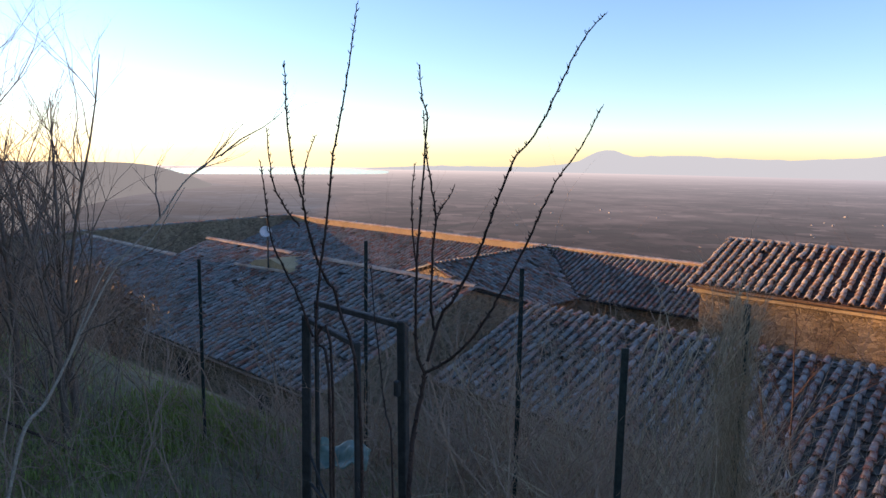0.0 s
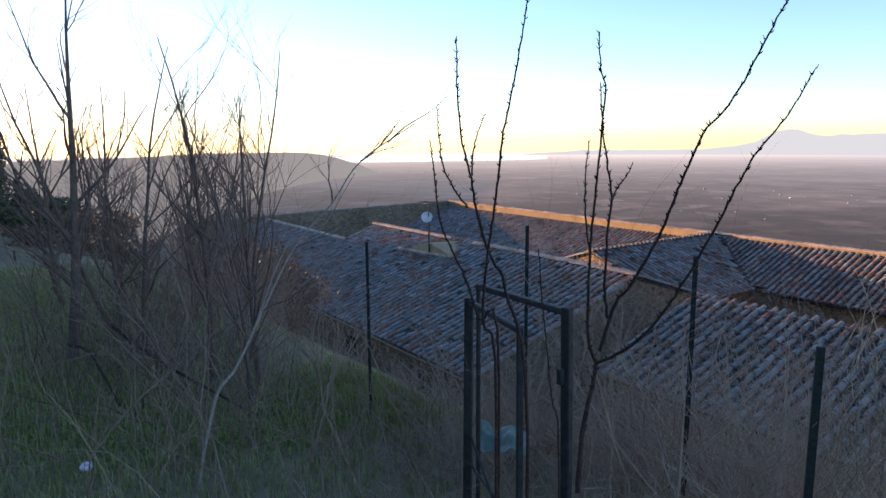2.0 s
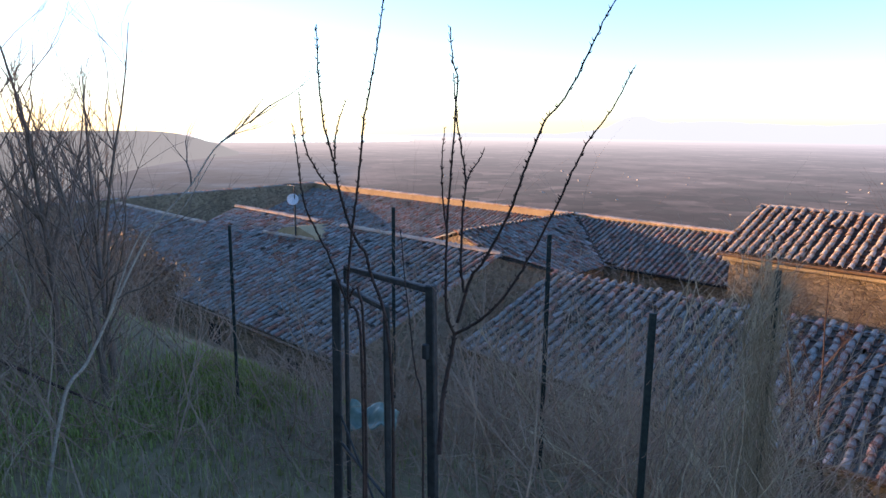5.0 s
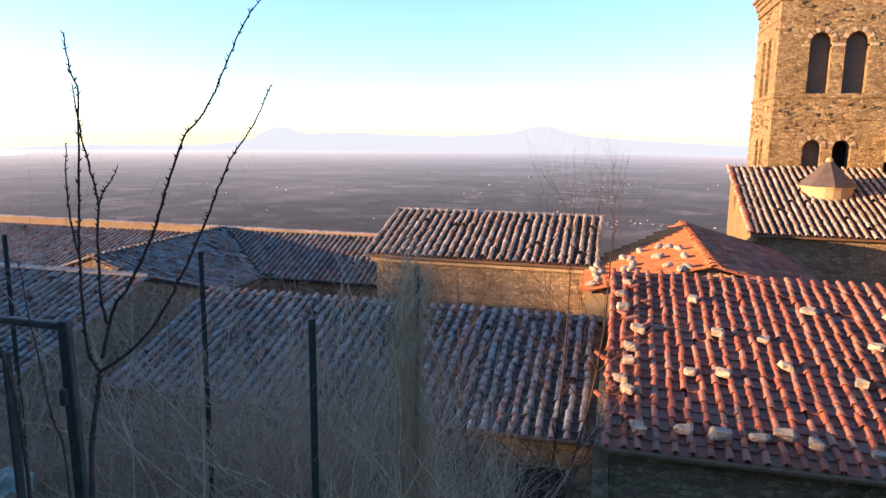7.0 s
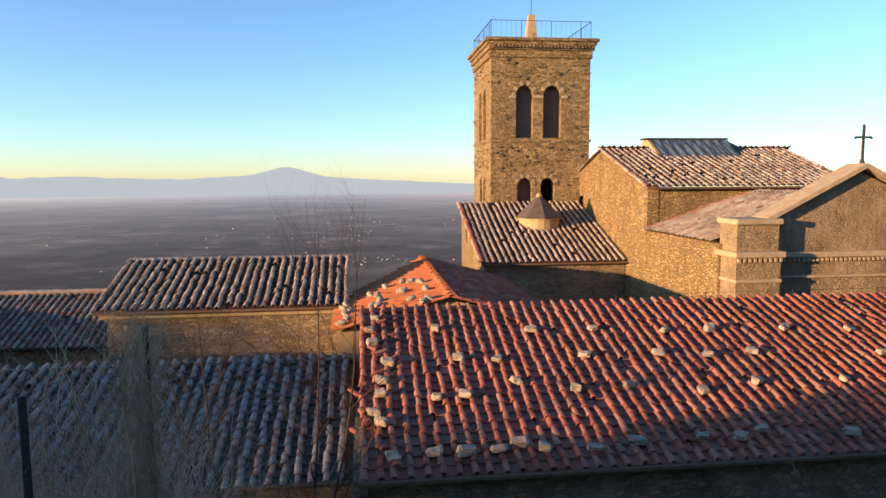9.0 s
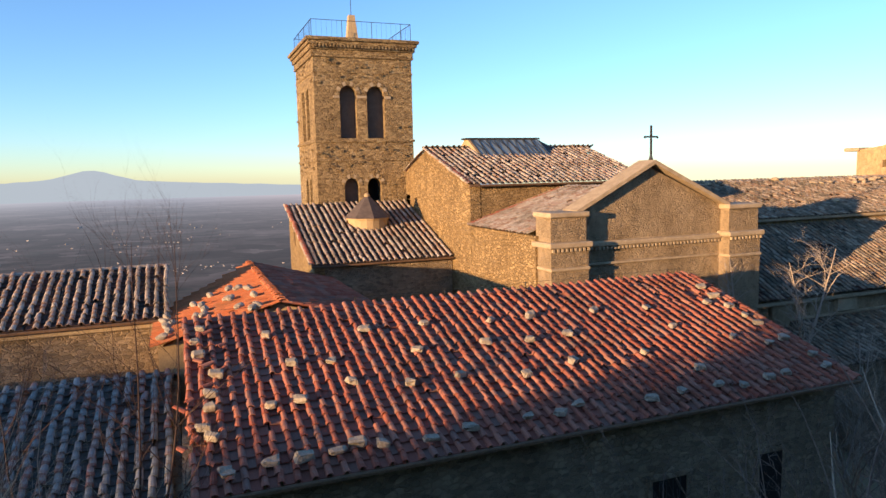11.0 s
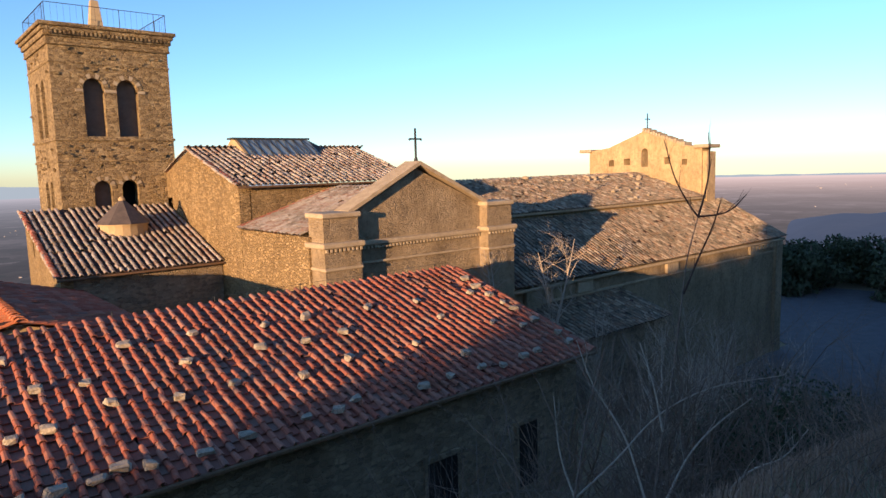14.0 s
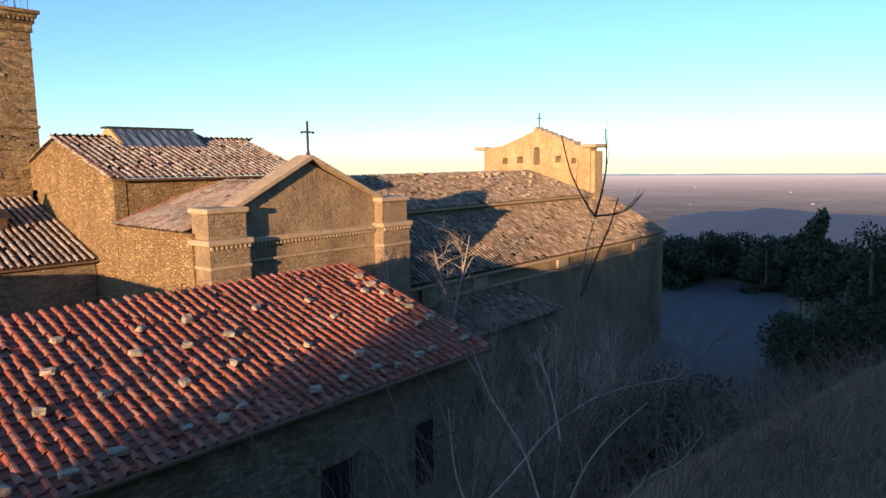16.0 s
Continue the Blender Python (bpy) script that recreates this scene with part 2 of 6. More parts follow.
def tiled(name, parent, o, u, d, width, length, cover, pan, pitch=0.33, course=0.34, tile_w=0.19, keep=None, singles=None, single_mat=None, seed=1, rough=1.0, label="", gaps=0.025):
    """A slope of pan tiles with barrel cover tiles. keep(x, y) tells which places of the slope are roofed."""
    rng = random.Random(seed)
    m = roof_frame(o, u, d)
    cols, rows = int(width / pitch), int(math.ceil(length / course))
    cv, cf, pv, pf = [], [], [], []
    sv, sf = tile_shape(tile_w, course + 0.07, 0.085)
    mesh = None
    for c in range(cols + 1):
        sag = rng.uniform(-0.012, 0.012) * rough
        for r in range(rows):
            x, y = c * pitch, r * course
            if keep and not keep(x, y):
                continue
            gone = rng.random() < gaps
            jx, jz, ja, sc = rng.gauss(0, 0.012) * rough + sag, abs(rng.gauss(0, 0.008)) * rough, rng.gauss(0, 0.035) * rough, rng.uniform(0.92, 1.06)
            loc = m @ pose(x + jx, y + rng.gauss(0, 0.012) * rough, 0.045 + jz, rng.gauss(0, 0.7) * rough, 0, math.degrees(ja)) @ Matrix.Diagonal((sc, 1, sc, 1))
            if gone:
                pass
            elif singles and singles(x, y):
                if mesh is None:
                    mesh = bpy.data.meshes.new("tile")
                    mesh.from_pydata(sv, [], sf)
                    mesh.materials.append(single_mat)
                t = new("tile", mesh)
                t.parent = parent
                t.matrix_world = loc
            else:
                k = len(cv)
                cv.extend(loc @ Vector(v) for v in sv)
                cf.extend(tuple(i + k for i in f) for f in sf)
            if c < cols and (not keep or keep(x + pitch / 2, y)):
                k = len(pv)
                a, b = 0.03 + tile_w * 0.3, pitch - 0.03 - tile_w * 0.3
                z0, z1 = 0.03, 0.004
                for px, py, pz in ((a - 0.06, 0, z0 + 0.03), (a, 0, z0), (b, 0, z0), (b + 0.06, 0, z0 + 0.03), (a - 0.06, course + 0.05, z1 + 0.03), (a, course + 0.05, z1), (b, course + 0.05, z1), (b + 0.06, course + 0.05, z1 + 0.03)):
                    pv.append(m @ Vector((x + px, y + py, pz + jz)))
                pf.extend(((k, k + 1, k + 5, k + 4), (k + 1, k + 2, k + 6, k + 5), (k + 2, k + 3, k + 7, k + 6), (k, k + 3, k + 2, k + 1)))
    if cv:
        tagged(obj("cover_tiles", cv, cf, cover, parent, label, smooth=False), kind="stuff")
    if pv:
        tagged(obj("pan_tiles", pv, pf, pan, parent), kind="stuff")


def ridge_tiles(parent, a, b, material, seed=3, w=0.26, course=0.36):
    rng = random.Random(seed)
    a, b = Vector(a), Vector(b)
    n = max(1, int((b - a).length / course))
    d = (b - a).normalized()
    up = Vector((0, 0, 1))
    side = d.cross(up).normalized()
    out = side.cross(d).normalized()
    m = Matrix((side, d, out)).transposed().to_4x4()
    sv, sf = tile_shape(w, course + 0.06, 0.11)
    vs, fs = [], []
    for i in range(n):
        loc = Matrix.Translation(a + d * course * i) @ m @ pose(rng.gauss(0, 0.012), 0, rng.gauss(0, 0.006), rng.gauss(0, 1), 0, rng.gauss(0, 2))
        k = len(vs)
        vs.extend(loc @ Vector(v) for v in sv)
        fs.extend(tuple(j + k for j in f) for f in sf)
    return obj("ridge_tiles", vs, fs, material, parent)


# ---------------------------------------------------------------- ground
def smooth01(a, b, v):
    t = min(1.0, max(0.0, (v - a) / (b - a)))
    return t * t * (3 - 2 * t)


def ground_z(x, y):
    # the bank on which the path runs, falling towards the houses
    z = -1.65 - 0.11 * min(5.0, max(0.0, -x)) - 0.02 * max(0.0, -x - 5) - 0.085 * min(30.0, max(0.0, -x - 24)) - 0.16 * max(0.0, x - 2)
    brow = 3.2 - 2.1 * smooth01(-1.8, 0.8, x) + 0.4 * smooth01(2, 5, x) - 1.5 * smooth01(-13, -19, x)
    z -= 0.03 * max(0.0, y - 0.5) + max(0.0, y - brow) * (0.62 + 0.15 * smooth01(-2, 1, x))
    z = max(z, -10.2 + 1.6 * smooth01(-2, -8, x) - 0.02 * max(0, -x) - 5.9 * smooth01(12, 45, x))
    # unseen rise behind the eye, added and shaped to shade the near slope
    if y < -1:
        side = 18 - 2.76 * (13.1 - y)
        lift = min(3.0, -3.6 + 0.309 * (-1 - y))
        z += smooth01(-1, -3, y) * smooth01(-60, -50, x) * max(0.0, lift - z)
        z += min(7.0, 1.5 * (-1 - y)) * smooth01(side + 5, side + 11, x)
    # beyond the houses the hill falls away
    z -= 85 * smooth01(48, 190, y) + 85 * smooth01(95, 200, x) * smooth01(-70, 0, y)
    z -= 75 * smooth01(-62, -190, x) * smooth01(-4, 45, y)
    calm = 1 - smooth01(36, 44, x) * smooth01(5, 10, y)
    return z + calm * 0.10 * noise.noise((x * 0.45, y * 0.45, 0.0)) + calm * 0.3 * noise.noise((x * 0.06, y * 0.06, 3.0)) * smooth01(3, 12, abs(x) + abs(y))


def terrain():
    def axis(lo, hi, fine0, fine1, step, coarse):
        v, out = lo, []
        while v < hi:
            out.append(v)
            v += step if fine0 <= v < fine1 else coarse
        return out + [hi]
    xs, ys = axis(-210, 230, -30, 30, 0.4, 4), axis(-120, 230, -6, 16, 0.4, 4)
    vs = [(x, y, ground_z(x, y)) for y in ys for x in xs]
    w = len(xs)
    fs = [(j * w + i, j * w + i + 1, (j + 1) * w + i + 1, (j + 1) * w + i) for j in range(len(ys) - 1) for i in range(w - 1)]
    return tagged(obj("ground", vs, fs, M_GROUND, smooth=True), "dry grassy hillside falling towards the tiled houses", "ground", kind="structure")


terrain()

# ---------------------------------------------------------------- the far country
PLAIN_Z = -98.0


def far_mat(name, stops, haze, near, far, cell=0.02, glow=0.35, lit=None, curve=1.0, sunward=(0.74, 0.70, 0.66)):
    """Fields seen through miles of air: haze is painted as emission that grows with the distance from the hill."""
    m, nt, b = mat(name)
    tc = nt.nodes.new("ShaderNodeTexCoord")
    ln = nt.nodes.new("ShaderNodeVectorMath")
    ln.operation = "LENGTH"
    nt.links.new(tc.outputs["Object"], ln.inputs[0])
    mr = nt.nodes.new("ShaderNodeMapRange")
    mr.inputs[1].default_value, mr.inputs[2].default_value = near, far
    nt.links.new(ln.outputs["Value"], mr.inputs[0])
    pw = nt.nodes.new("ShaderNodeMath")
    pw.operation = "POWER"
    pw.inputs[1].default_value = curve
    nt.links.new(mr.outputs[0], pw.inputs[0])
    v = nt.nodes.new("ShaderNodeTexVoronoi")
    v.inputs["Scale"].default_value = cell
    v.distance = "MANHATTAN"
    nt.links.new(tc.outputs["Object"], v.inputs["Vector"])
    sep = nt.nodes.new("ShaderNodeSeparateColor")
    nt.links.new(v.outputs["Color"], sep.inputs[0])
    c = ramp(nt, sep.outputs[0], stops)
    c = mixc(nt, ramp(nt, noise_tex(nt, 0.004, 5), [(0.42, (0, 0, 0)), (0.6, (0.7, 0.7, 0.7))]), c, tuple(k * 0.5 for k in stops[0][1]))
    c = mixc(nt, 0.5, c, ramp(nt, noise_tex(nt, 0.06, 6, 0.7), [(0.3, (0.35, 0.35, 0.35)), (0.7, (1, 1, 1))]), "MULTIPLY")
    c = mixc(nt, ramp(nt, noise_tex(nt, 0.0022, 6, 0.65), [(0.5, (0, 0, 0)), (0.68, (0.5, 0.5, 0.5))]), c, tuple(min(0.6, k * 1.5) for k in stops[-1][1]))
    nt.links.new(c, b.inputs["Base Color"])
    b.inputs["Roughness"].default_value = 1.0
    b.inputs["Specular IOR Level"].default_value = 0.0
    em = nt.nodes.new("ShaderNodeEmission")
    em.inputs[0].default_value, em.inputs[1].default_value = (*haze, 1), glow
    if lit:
        # warmer emission paints the full-lit air on the side away from the sun
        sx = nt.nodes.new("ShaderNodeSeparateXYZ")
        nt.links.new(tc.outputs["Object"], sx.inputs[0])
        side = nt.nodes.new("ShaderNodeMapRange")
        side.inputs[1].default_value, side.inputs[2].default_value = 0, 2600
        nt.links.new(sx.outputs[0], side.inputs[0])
        # paler emission paints the glare of the air towards the sun
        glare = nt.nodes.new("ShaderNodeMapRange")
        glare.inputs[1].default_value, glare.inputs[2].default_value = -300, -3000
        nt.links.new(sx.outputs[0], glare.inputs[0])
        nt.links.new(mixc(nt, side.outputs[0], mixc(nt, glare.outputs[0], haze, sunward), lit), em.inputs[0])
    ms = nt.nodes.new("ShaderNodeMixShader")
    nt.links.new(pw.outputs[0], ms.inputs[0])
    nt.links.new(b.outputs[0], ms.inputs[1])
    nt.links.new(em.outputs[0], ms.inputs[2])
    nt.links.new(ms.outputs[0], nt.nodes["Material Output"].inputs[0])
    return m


# haze colours go into each material's emission; no air is modelled
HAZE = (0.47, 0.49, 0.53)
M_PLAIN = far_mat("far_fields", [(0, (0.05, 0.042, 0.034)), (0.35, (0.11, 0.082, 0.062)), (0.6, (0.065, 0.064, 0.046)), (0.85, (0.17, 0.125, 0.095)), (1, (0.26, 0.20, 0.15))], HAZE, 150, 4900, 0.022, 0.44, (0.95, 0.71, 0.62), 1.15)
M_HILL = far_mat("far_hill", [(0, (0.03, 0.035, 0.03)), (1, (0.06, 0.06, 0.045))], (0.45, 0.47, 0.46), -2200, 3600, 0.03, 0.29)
M_PLAIN_SHADE = far_mat("plain_shade", [(0, (0.02, 0.024, 0.026)), (1, (0.035, 0.038, 0.035))], (0.34, 0.42, 0.62), -1200, 5200, 0.03, 0.30)
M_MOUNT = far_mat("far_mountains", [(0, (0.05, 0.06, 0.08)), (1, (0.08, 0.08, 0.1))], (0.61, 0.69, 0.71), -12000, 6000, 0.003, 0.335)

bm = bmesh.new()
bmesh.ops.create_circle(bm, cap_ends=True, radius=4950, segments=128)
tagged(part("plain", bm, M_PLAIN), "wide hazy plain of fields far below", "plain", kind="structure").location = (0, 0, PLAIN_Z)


def ridge_line(name, label, az0, az1, r0, r1, crest, material, base=PLAIN_Z, n=160, recede=lambda a: 0.0):
    """A range of hills: crest(az) gives the height in degrees over the eye at azimuth az."""
    vs, fs = [], []
    rows = 8
    for i in range(n + 1):
        az = radians(az0 + (az1 - az0) * i / n)
        top = math.tan(radians(crest(math.degrees(az)))) * (r0 + r1) / 2
        for j in range(rows + 1):
            t = j / rows
            r = r0 + recede(math.degrees(az)) + (r1 - r0 - recede(math.degrees(az))) * t
            k = math.sin(math.pi * min(1, t * 1.0)) ** 0.8
            z = base - 3 + (top - base) * k * (1 + 0.03 * noise.noise((az * 60, t * 6, 2.0)) * (1 if 0 < t < 1 else 0))
            vs.append((math.sin(az) * r, math.cos(az) * r, z))
    for i in range(n):
        for j in range(rows):
            a = i * (rows + 1) + j
            fs.append((a, a + rows + 1, a + rows + 2, a + 1))
    return tagged(obj(name, vs, fs, material, smooth=True), label, "hills", kind="structure")


def gauss(x, c, w):
    return math.exp(-((x - c) / w) ** 2)


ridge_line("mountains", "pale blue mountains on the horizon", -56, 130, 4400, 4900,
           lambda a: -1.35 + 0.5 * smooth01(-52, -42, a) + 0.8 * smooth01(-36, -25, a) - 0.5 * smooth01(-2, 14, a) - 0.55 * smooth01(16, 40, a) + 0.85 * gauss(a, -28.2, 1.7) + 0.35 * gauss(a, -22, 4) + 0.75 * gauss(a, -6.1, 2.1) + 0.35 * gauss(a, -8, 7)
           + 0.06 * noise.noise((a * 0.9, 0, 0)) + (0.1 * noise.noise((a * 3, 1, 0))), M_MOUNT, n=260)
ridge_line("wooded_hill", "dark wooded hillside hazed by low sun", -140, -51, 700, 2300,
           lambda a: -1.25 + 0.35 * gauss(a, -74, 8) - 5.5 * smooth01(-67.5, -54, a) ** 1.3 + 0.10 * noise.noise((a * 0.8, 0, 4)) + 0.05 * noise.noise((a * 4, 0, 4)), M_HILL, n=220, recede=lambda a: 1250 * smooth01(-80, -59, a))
# low dark-blue ridge that paints a hill's shadow lying on the plain
ridge_line("plain_shade_ridge", "low ridge painted as the blue hill shadow on the plain", 64, 100, 520, 1300,
           lambda a: -4.4 + 0.5 * gauss(a, 75.5, 3) - 3.0 * smooth01(71, 64, a) + 0.2 * noise.noise((a * 0.5, 0, 9)), M_PLAIN_SHADE)

# lake: a sheet of still water
m, nt, b = mat("lake_water")
b.inputs["Base Color"].default_value = (0.25, 0.27, 0.28, 1)
b.inputs["Roughness"].default_value, b.inputs["Specular IOR Level"].default_value = 0.12, 1.0
bump(nt, b, noise_tex(nt, 0.05, 3), 0.05, 1.0)
lv = []
for i in range(48):
    a = math.tau * i / 48
    k = 1 + 0.12 * math.sin(3 * a + 1) + 0.05 * math.sin(7 * a)
    lv.append((-3150 + 620 * math.cos(a) * k, 2020 + 900 * math.sin(a) * k, PLAIN_Z + 1.5))
tagged(obj("lake", lv, [tuple(range(48))], m), "bright still lake at the foot of the hills", "lake", kind="structure")


def houses_far():
    rng = random.Random(9)
    vs, fs = [], []
    spots = [(-2.0, 1200, 9, 240, 70), (1.0, 800, 6, 70, 70), (3.0, 1500, 12, 260, 60), (-12, 900, 14, 320, 40), (-30, 1200, 20, 400, 60), (-43, 800, 7, 150, 70), (75, 1900, 8, 500, 8), (72, 2900, 8, 700, 9)]
    for az, r, w, dr, n in spots:
        for _ in range(n * 5 // 10):
            a, d = radians(rng.gauss(az, w / 2.2)), r + rng.gauss(0, dr / 2)
            x, y, s = math.sin(a) * d, math.cos(a) * d, rng.uniform(0.4, 1.1) * d / 1000
            h, l, q = s * rng.uniform(0.6, 1.1), s * rng.uniform(1, 2.2), rng.uniform(0, 3)
            u, v = (math.cos(q), math.sin(q)), (-math.sin(q), math.cos(q))
            k = len(vs)
            for z in (0, h):
                for p, t in ((-1, -1), (1, -1), (1, 1), (-1, 1)):
                    vs.append((x + u[0] * p * l + v[0] * t * s, y + u[1] * p * l + v[1] * t * s, PLAIN_Z + z))
            for t in (-1, 1):
                vs.append((x + u[0] * t * l, y + u[1] * t * l, PLAIN_Z + h * 1.5))
            fs += [(k, k + 1, k + 5, k + 4), (k + 1, k + 2, k + 6, k + 5), (k + 2, k + 3, k + 7, k + 6), (k + 3, k, k + 4, k + 7),
                   (k + 4, k + 5, k + 9, k + 8), (k + 6, k + 7, k + 8, k + 9), (k + 5, k + 6, k + 9), (k + 7, k + 4, k + 8)]
    return tagged(obj("far_houses", vs, fs, grainy("far_house_walls", (0.24, 0.21, 0.19), (0.5, 0.45, 0.4), 0.02)), "scattered pale houses of villages in the plain", "houses", kind="stuff")


houses_far()

# ---------------------------------------------------------------- houses along the terrace
S = 0.32  # roof slope, rise over run


def slope_len(run, s=S):
    return run * math.hypot(1, s)


def eaves_board(parent, a, b, material, h=0.10, w=0.12):
    """A gutter or board along an eave from a to b, along x or y."""
    x0, x1 = sorted((a[0], b[0]))
    y0, y1 = sorted((a[1], b[1]))
    return box("gutter", x0 - (w / 2 if x0 == x1 else 0), x1 + (w / 2 if x0 == x1 else 0), y0 - (w / 2 if y0 == y1 else 0), y1 + (w / 2 if y0 == y1 else 0), a[2] - h, a[2], material, parent, bev=0.02)


def opening(parent, x0, x1, z0, z1, y, name="window", bars=False, frame_mat=None):
    """A recessed opening with stone jambs in a wall that faces -Y at y, its dark inside painted as a near-black slab.
    """
    fm = frame_mat or M_HOUSE
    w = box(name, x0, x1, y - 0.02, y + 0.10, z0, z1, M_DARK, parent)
    for a, c in ((x0 - 0.12, x0), (x1, x1 + 0.12)):
        box("jamb", a, c, y - 0.05, y + 0.08, z0, z1, fm, w, bev=0.01)
    box("lintel", x0 - 0.2, x1 + 0.2, y - 0.06, y + 0.08, z1, z1 + 0.16, fm, w, bev=0.01)
    if bars:
        for i in range(1, 5):
            xx = x0 + (x1 - x0) * i / 5
            box("bar", xx - 0.012, xx + 0.012, y - 0.045, y - 0.02, z0, z1, M_METAL, w)
    return w


M_GUTTER = grainy("copper_gutter", (0.10, 0.06, 0.035), (0.2, 0.12, 0.06), 6.0, 0.6)
M_ROCK = grainy("roof_stone", (0.23, 0.20, 0.15), (0.48, 0.42, 0.315), 5.0, 0.95, 24, 0.7)

red = thing("red_roofed_house", "long stone house with weathered red barrel-tiled roof", "house")
prism("wall", [(13.5, -13), (20.25, -13), (20.25, -4.12), (20.0, -4.10), (13.5, -6.07)], "x", 0.12, 17.55, M_HOUSE, red)
near_red = lambda x, y: 0.0 <= x < 5.0 and y < 5.9
tiled("roof", red, (0, 13.1, -6.08), (1, 0, 0), (0, 1, 0.305), 17.95, slope_len(6.9, 0.305), M_RED, M_RED_PAN, seed=2, tile_w=0.17, rough=1.3, singles=near_red, single_mat=M_RED_ONE)
ridge_tiles(red, (-0.1, 20.05, -3.99), (18.1, 20.05, -3.99), M_RED)
eaves_board(red, (-0.05, 13.02, -6.02), (18.0, 13.02, -6.02), M_GUTTER)
box("left_parapet", -0.22, 0.10, 13.4, 20.2, -7.6, -6.2, M_HOUSE, red)
opening(red, 11.05, 12.15, -9.9, -7.95, 13.5, bars=True)
opening(red, 14.7, 15.55, -9.9, -7.85, 13.5, "door")
ridge_tiles(red, (18.0, 13.1, -6.02), (18.0, 20.0, -3.93), M_RED, seed=12)

STONES = [(2.08, 18.70), (4.84, 18.52), (6.66, 18.44), (8.73, 18.20), (10.11, 18.22), (12.38, 18.11), (2.52, 17.17), (3.55, 17.08), (5.94, 17.12), (8.02, 17.06), (9.37, 16.91), (10.69, 16.99), (3.85, 16.06), (5.26, 15.68), (6.64, 15.69), (8.44, 15.36), (10.00, 15.61), (1.78, 15.57), (2.48, 15.61), (3.37, 13.82), (3.92, 13.64), (2.92, 13.65), (2.21, 13.63), (1.52, 13.67), (0.63, 13.54), (5.02, 13.53), (6.04, 13.66), (7.54, 13.70), (8.41, 13.64), (9.09, 13.87), (0.39, 19.39), (0.21, 18.73), (0.31, 18.05), (0.66, 17.07), (0.48, 16.30), (0.42, 15.77), (0.26, 15.08), (0.43, 14.71), (12.41, 18.15), (14.34, 17.93), (14.37, 16.71), (15.83, 15.72), (12.41, 15.58), (13.48, 14.50), (16.78, 15.18), (17.57, 14.29), (15.19, 13.66), (15.86, 13.71), (14.12, 13.53), (13.37, 13.68), (12.17, 13.72), (11.08, 13.60), (17.47, 18.88), (17.39, 18.18), (16.78, 17.83), (17.38, 17.44), (17.42, 16.78), (17.44, 16.26), (17.45, 15.26), (17.43, 13.73)]


def stone(x, y, seed, size=1.0):
    rng = random.Random(seed)
    bm = bmesh.new()
    bmesh.ops.create_cube(bm, size=1.5)
    bmesh.ops.bevel(bm, geom=bm.edges[:], offset=0.22, segments=1, affect="EDGES")
    bmesh.ops.triangulate(bm, faces=bm.faces)
    sx, sy, sz = rng.uniform(0.15, 0.25) * size, rng.uniform(0.10, 0.15) * size, rng.uniform(0.08, 0.12) * size
    for v in bm.verts:
        c = v.co
        c = c * (1 + 0.5 * noise.noise(c * 1.1 + Vector((seed * 3.7, 0, 0)))) + Vector((rng.gauss(0, 0.07), rng.gauss(0, 0.07), rng.gauss(0, 0.05)))
        v.co = (c.x * sx, c.y * sy, c.z * sz)
    o = part("roof_stone", bm, M_ROCK)
    o.matrix_world = pose(x, y, -5.95 + (y - 13.1) * 0.305 + sz * 0.6, math.degrees(math.atan(0.305)), rng.uniform(-4, 4), rng.uniform(-35, 35))
    tagged(o, "rough pale field stone weighing down the red tiles", "stone", group="stones on the red roof")


for i, (x, y) in enumerate(STONES):
    stone(x, y, i + 1)
grey = thing("grey_roofed_house", "low house with lichen-grey barrel-tiled roof", "house")
prism("wall", [(15.4, -11), (24, -11), (24, -6.75), (20, -5.5), (15.4, -6.98)], "x", -13.4, -0.25, M_HOUSE, grey)
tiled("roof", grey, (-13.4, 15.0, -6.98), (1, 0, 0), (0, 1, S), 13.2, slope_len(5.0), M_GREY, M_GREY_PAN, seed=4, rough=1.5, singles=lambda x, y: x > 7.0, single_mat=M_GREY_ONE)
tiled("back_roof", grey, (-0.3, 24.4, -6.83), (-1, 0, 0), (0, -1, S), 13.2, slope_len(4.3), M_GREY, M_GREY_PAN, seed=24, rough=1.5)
ridge_tiles(grey, (-13.4, 20.0, -5.39), (-0.3, 20.0, -5.39), M_GREY, seed=5)
eaves_board(grey, (-13.5, 14.95, -6.86), (-0.3, 14.95, -6.86), M_GUTTER)
opening(grey, -2.05, -0.87, -9.8, -7.8, 15.4, "door")

large = thing("large_house", "large house with lichen-grey tiled roof", "house")
prism("wall", [(12.8, -12), (27, -12), (27, -7.25), (20, -5.15), (12.8, -7.45)], "x", -34.7, -16.3, M_HOUSE, large)
prism("wall", [(12.8, -12), (22, -12), (22, -7.0), (17.8, -5.84), (12.8, -7.45)], "x", -47.4, -34.7, M_HOUSE, large)
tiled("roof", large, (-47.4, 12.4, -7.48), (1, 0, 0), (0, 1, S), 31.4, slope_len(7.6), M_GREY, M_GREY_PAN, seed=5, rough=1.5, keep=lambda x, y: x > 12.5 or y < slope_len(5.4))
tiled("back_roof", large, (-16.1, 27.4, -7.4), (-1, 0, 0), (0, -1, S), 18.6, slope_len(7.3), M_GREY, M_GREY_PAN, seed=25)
ridge_tiles(large, (-25.6, 20, -4.98), (-15.7, 20, -4.98), M_RIDGE, seed=6, w=0.42)
ridge_tiles(large, (-35.5, 20, -4.98), (-27.5, 20, -4.98), M_RIDGE, seed=7, w=0.42)
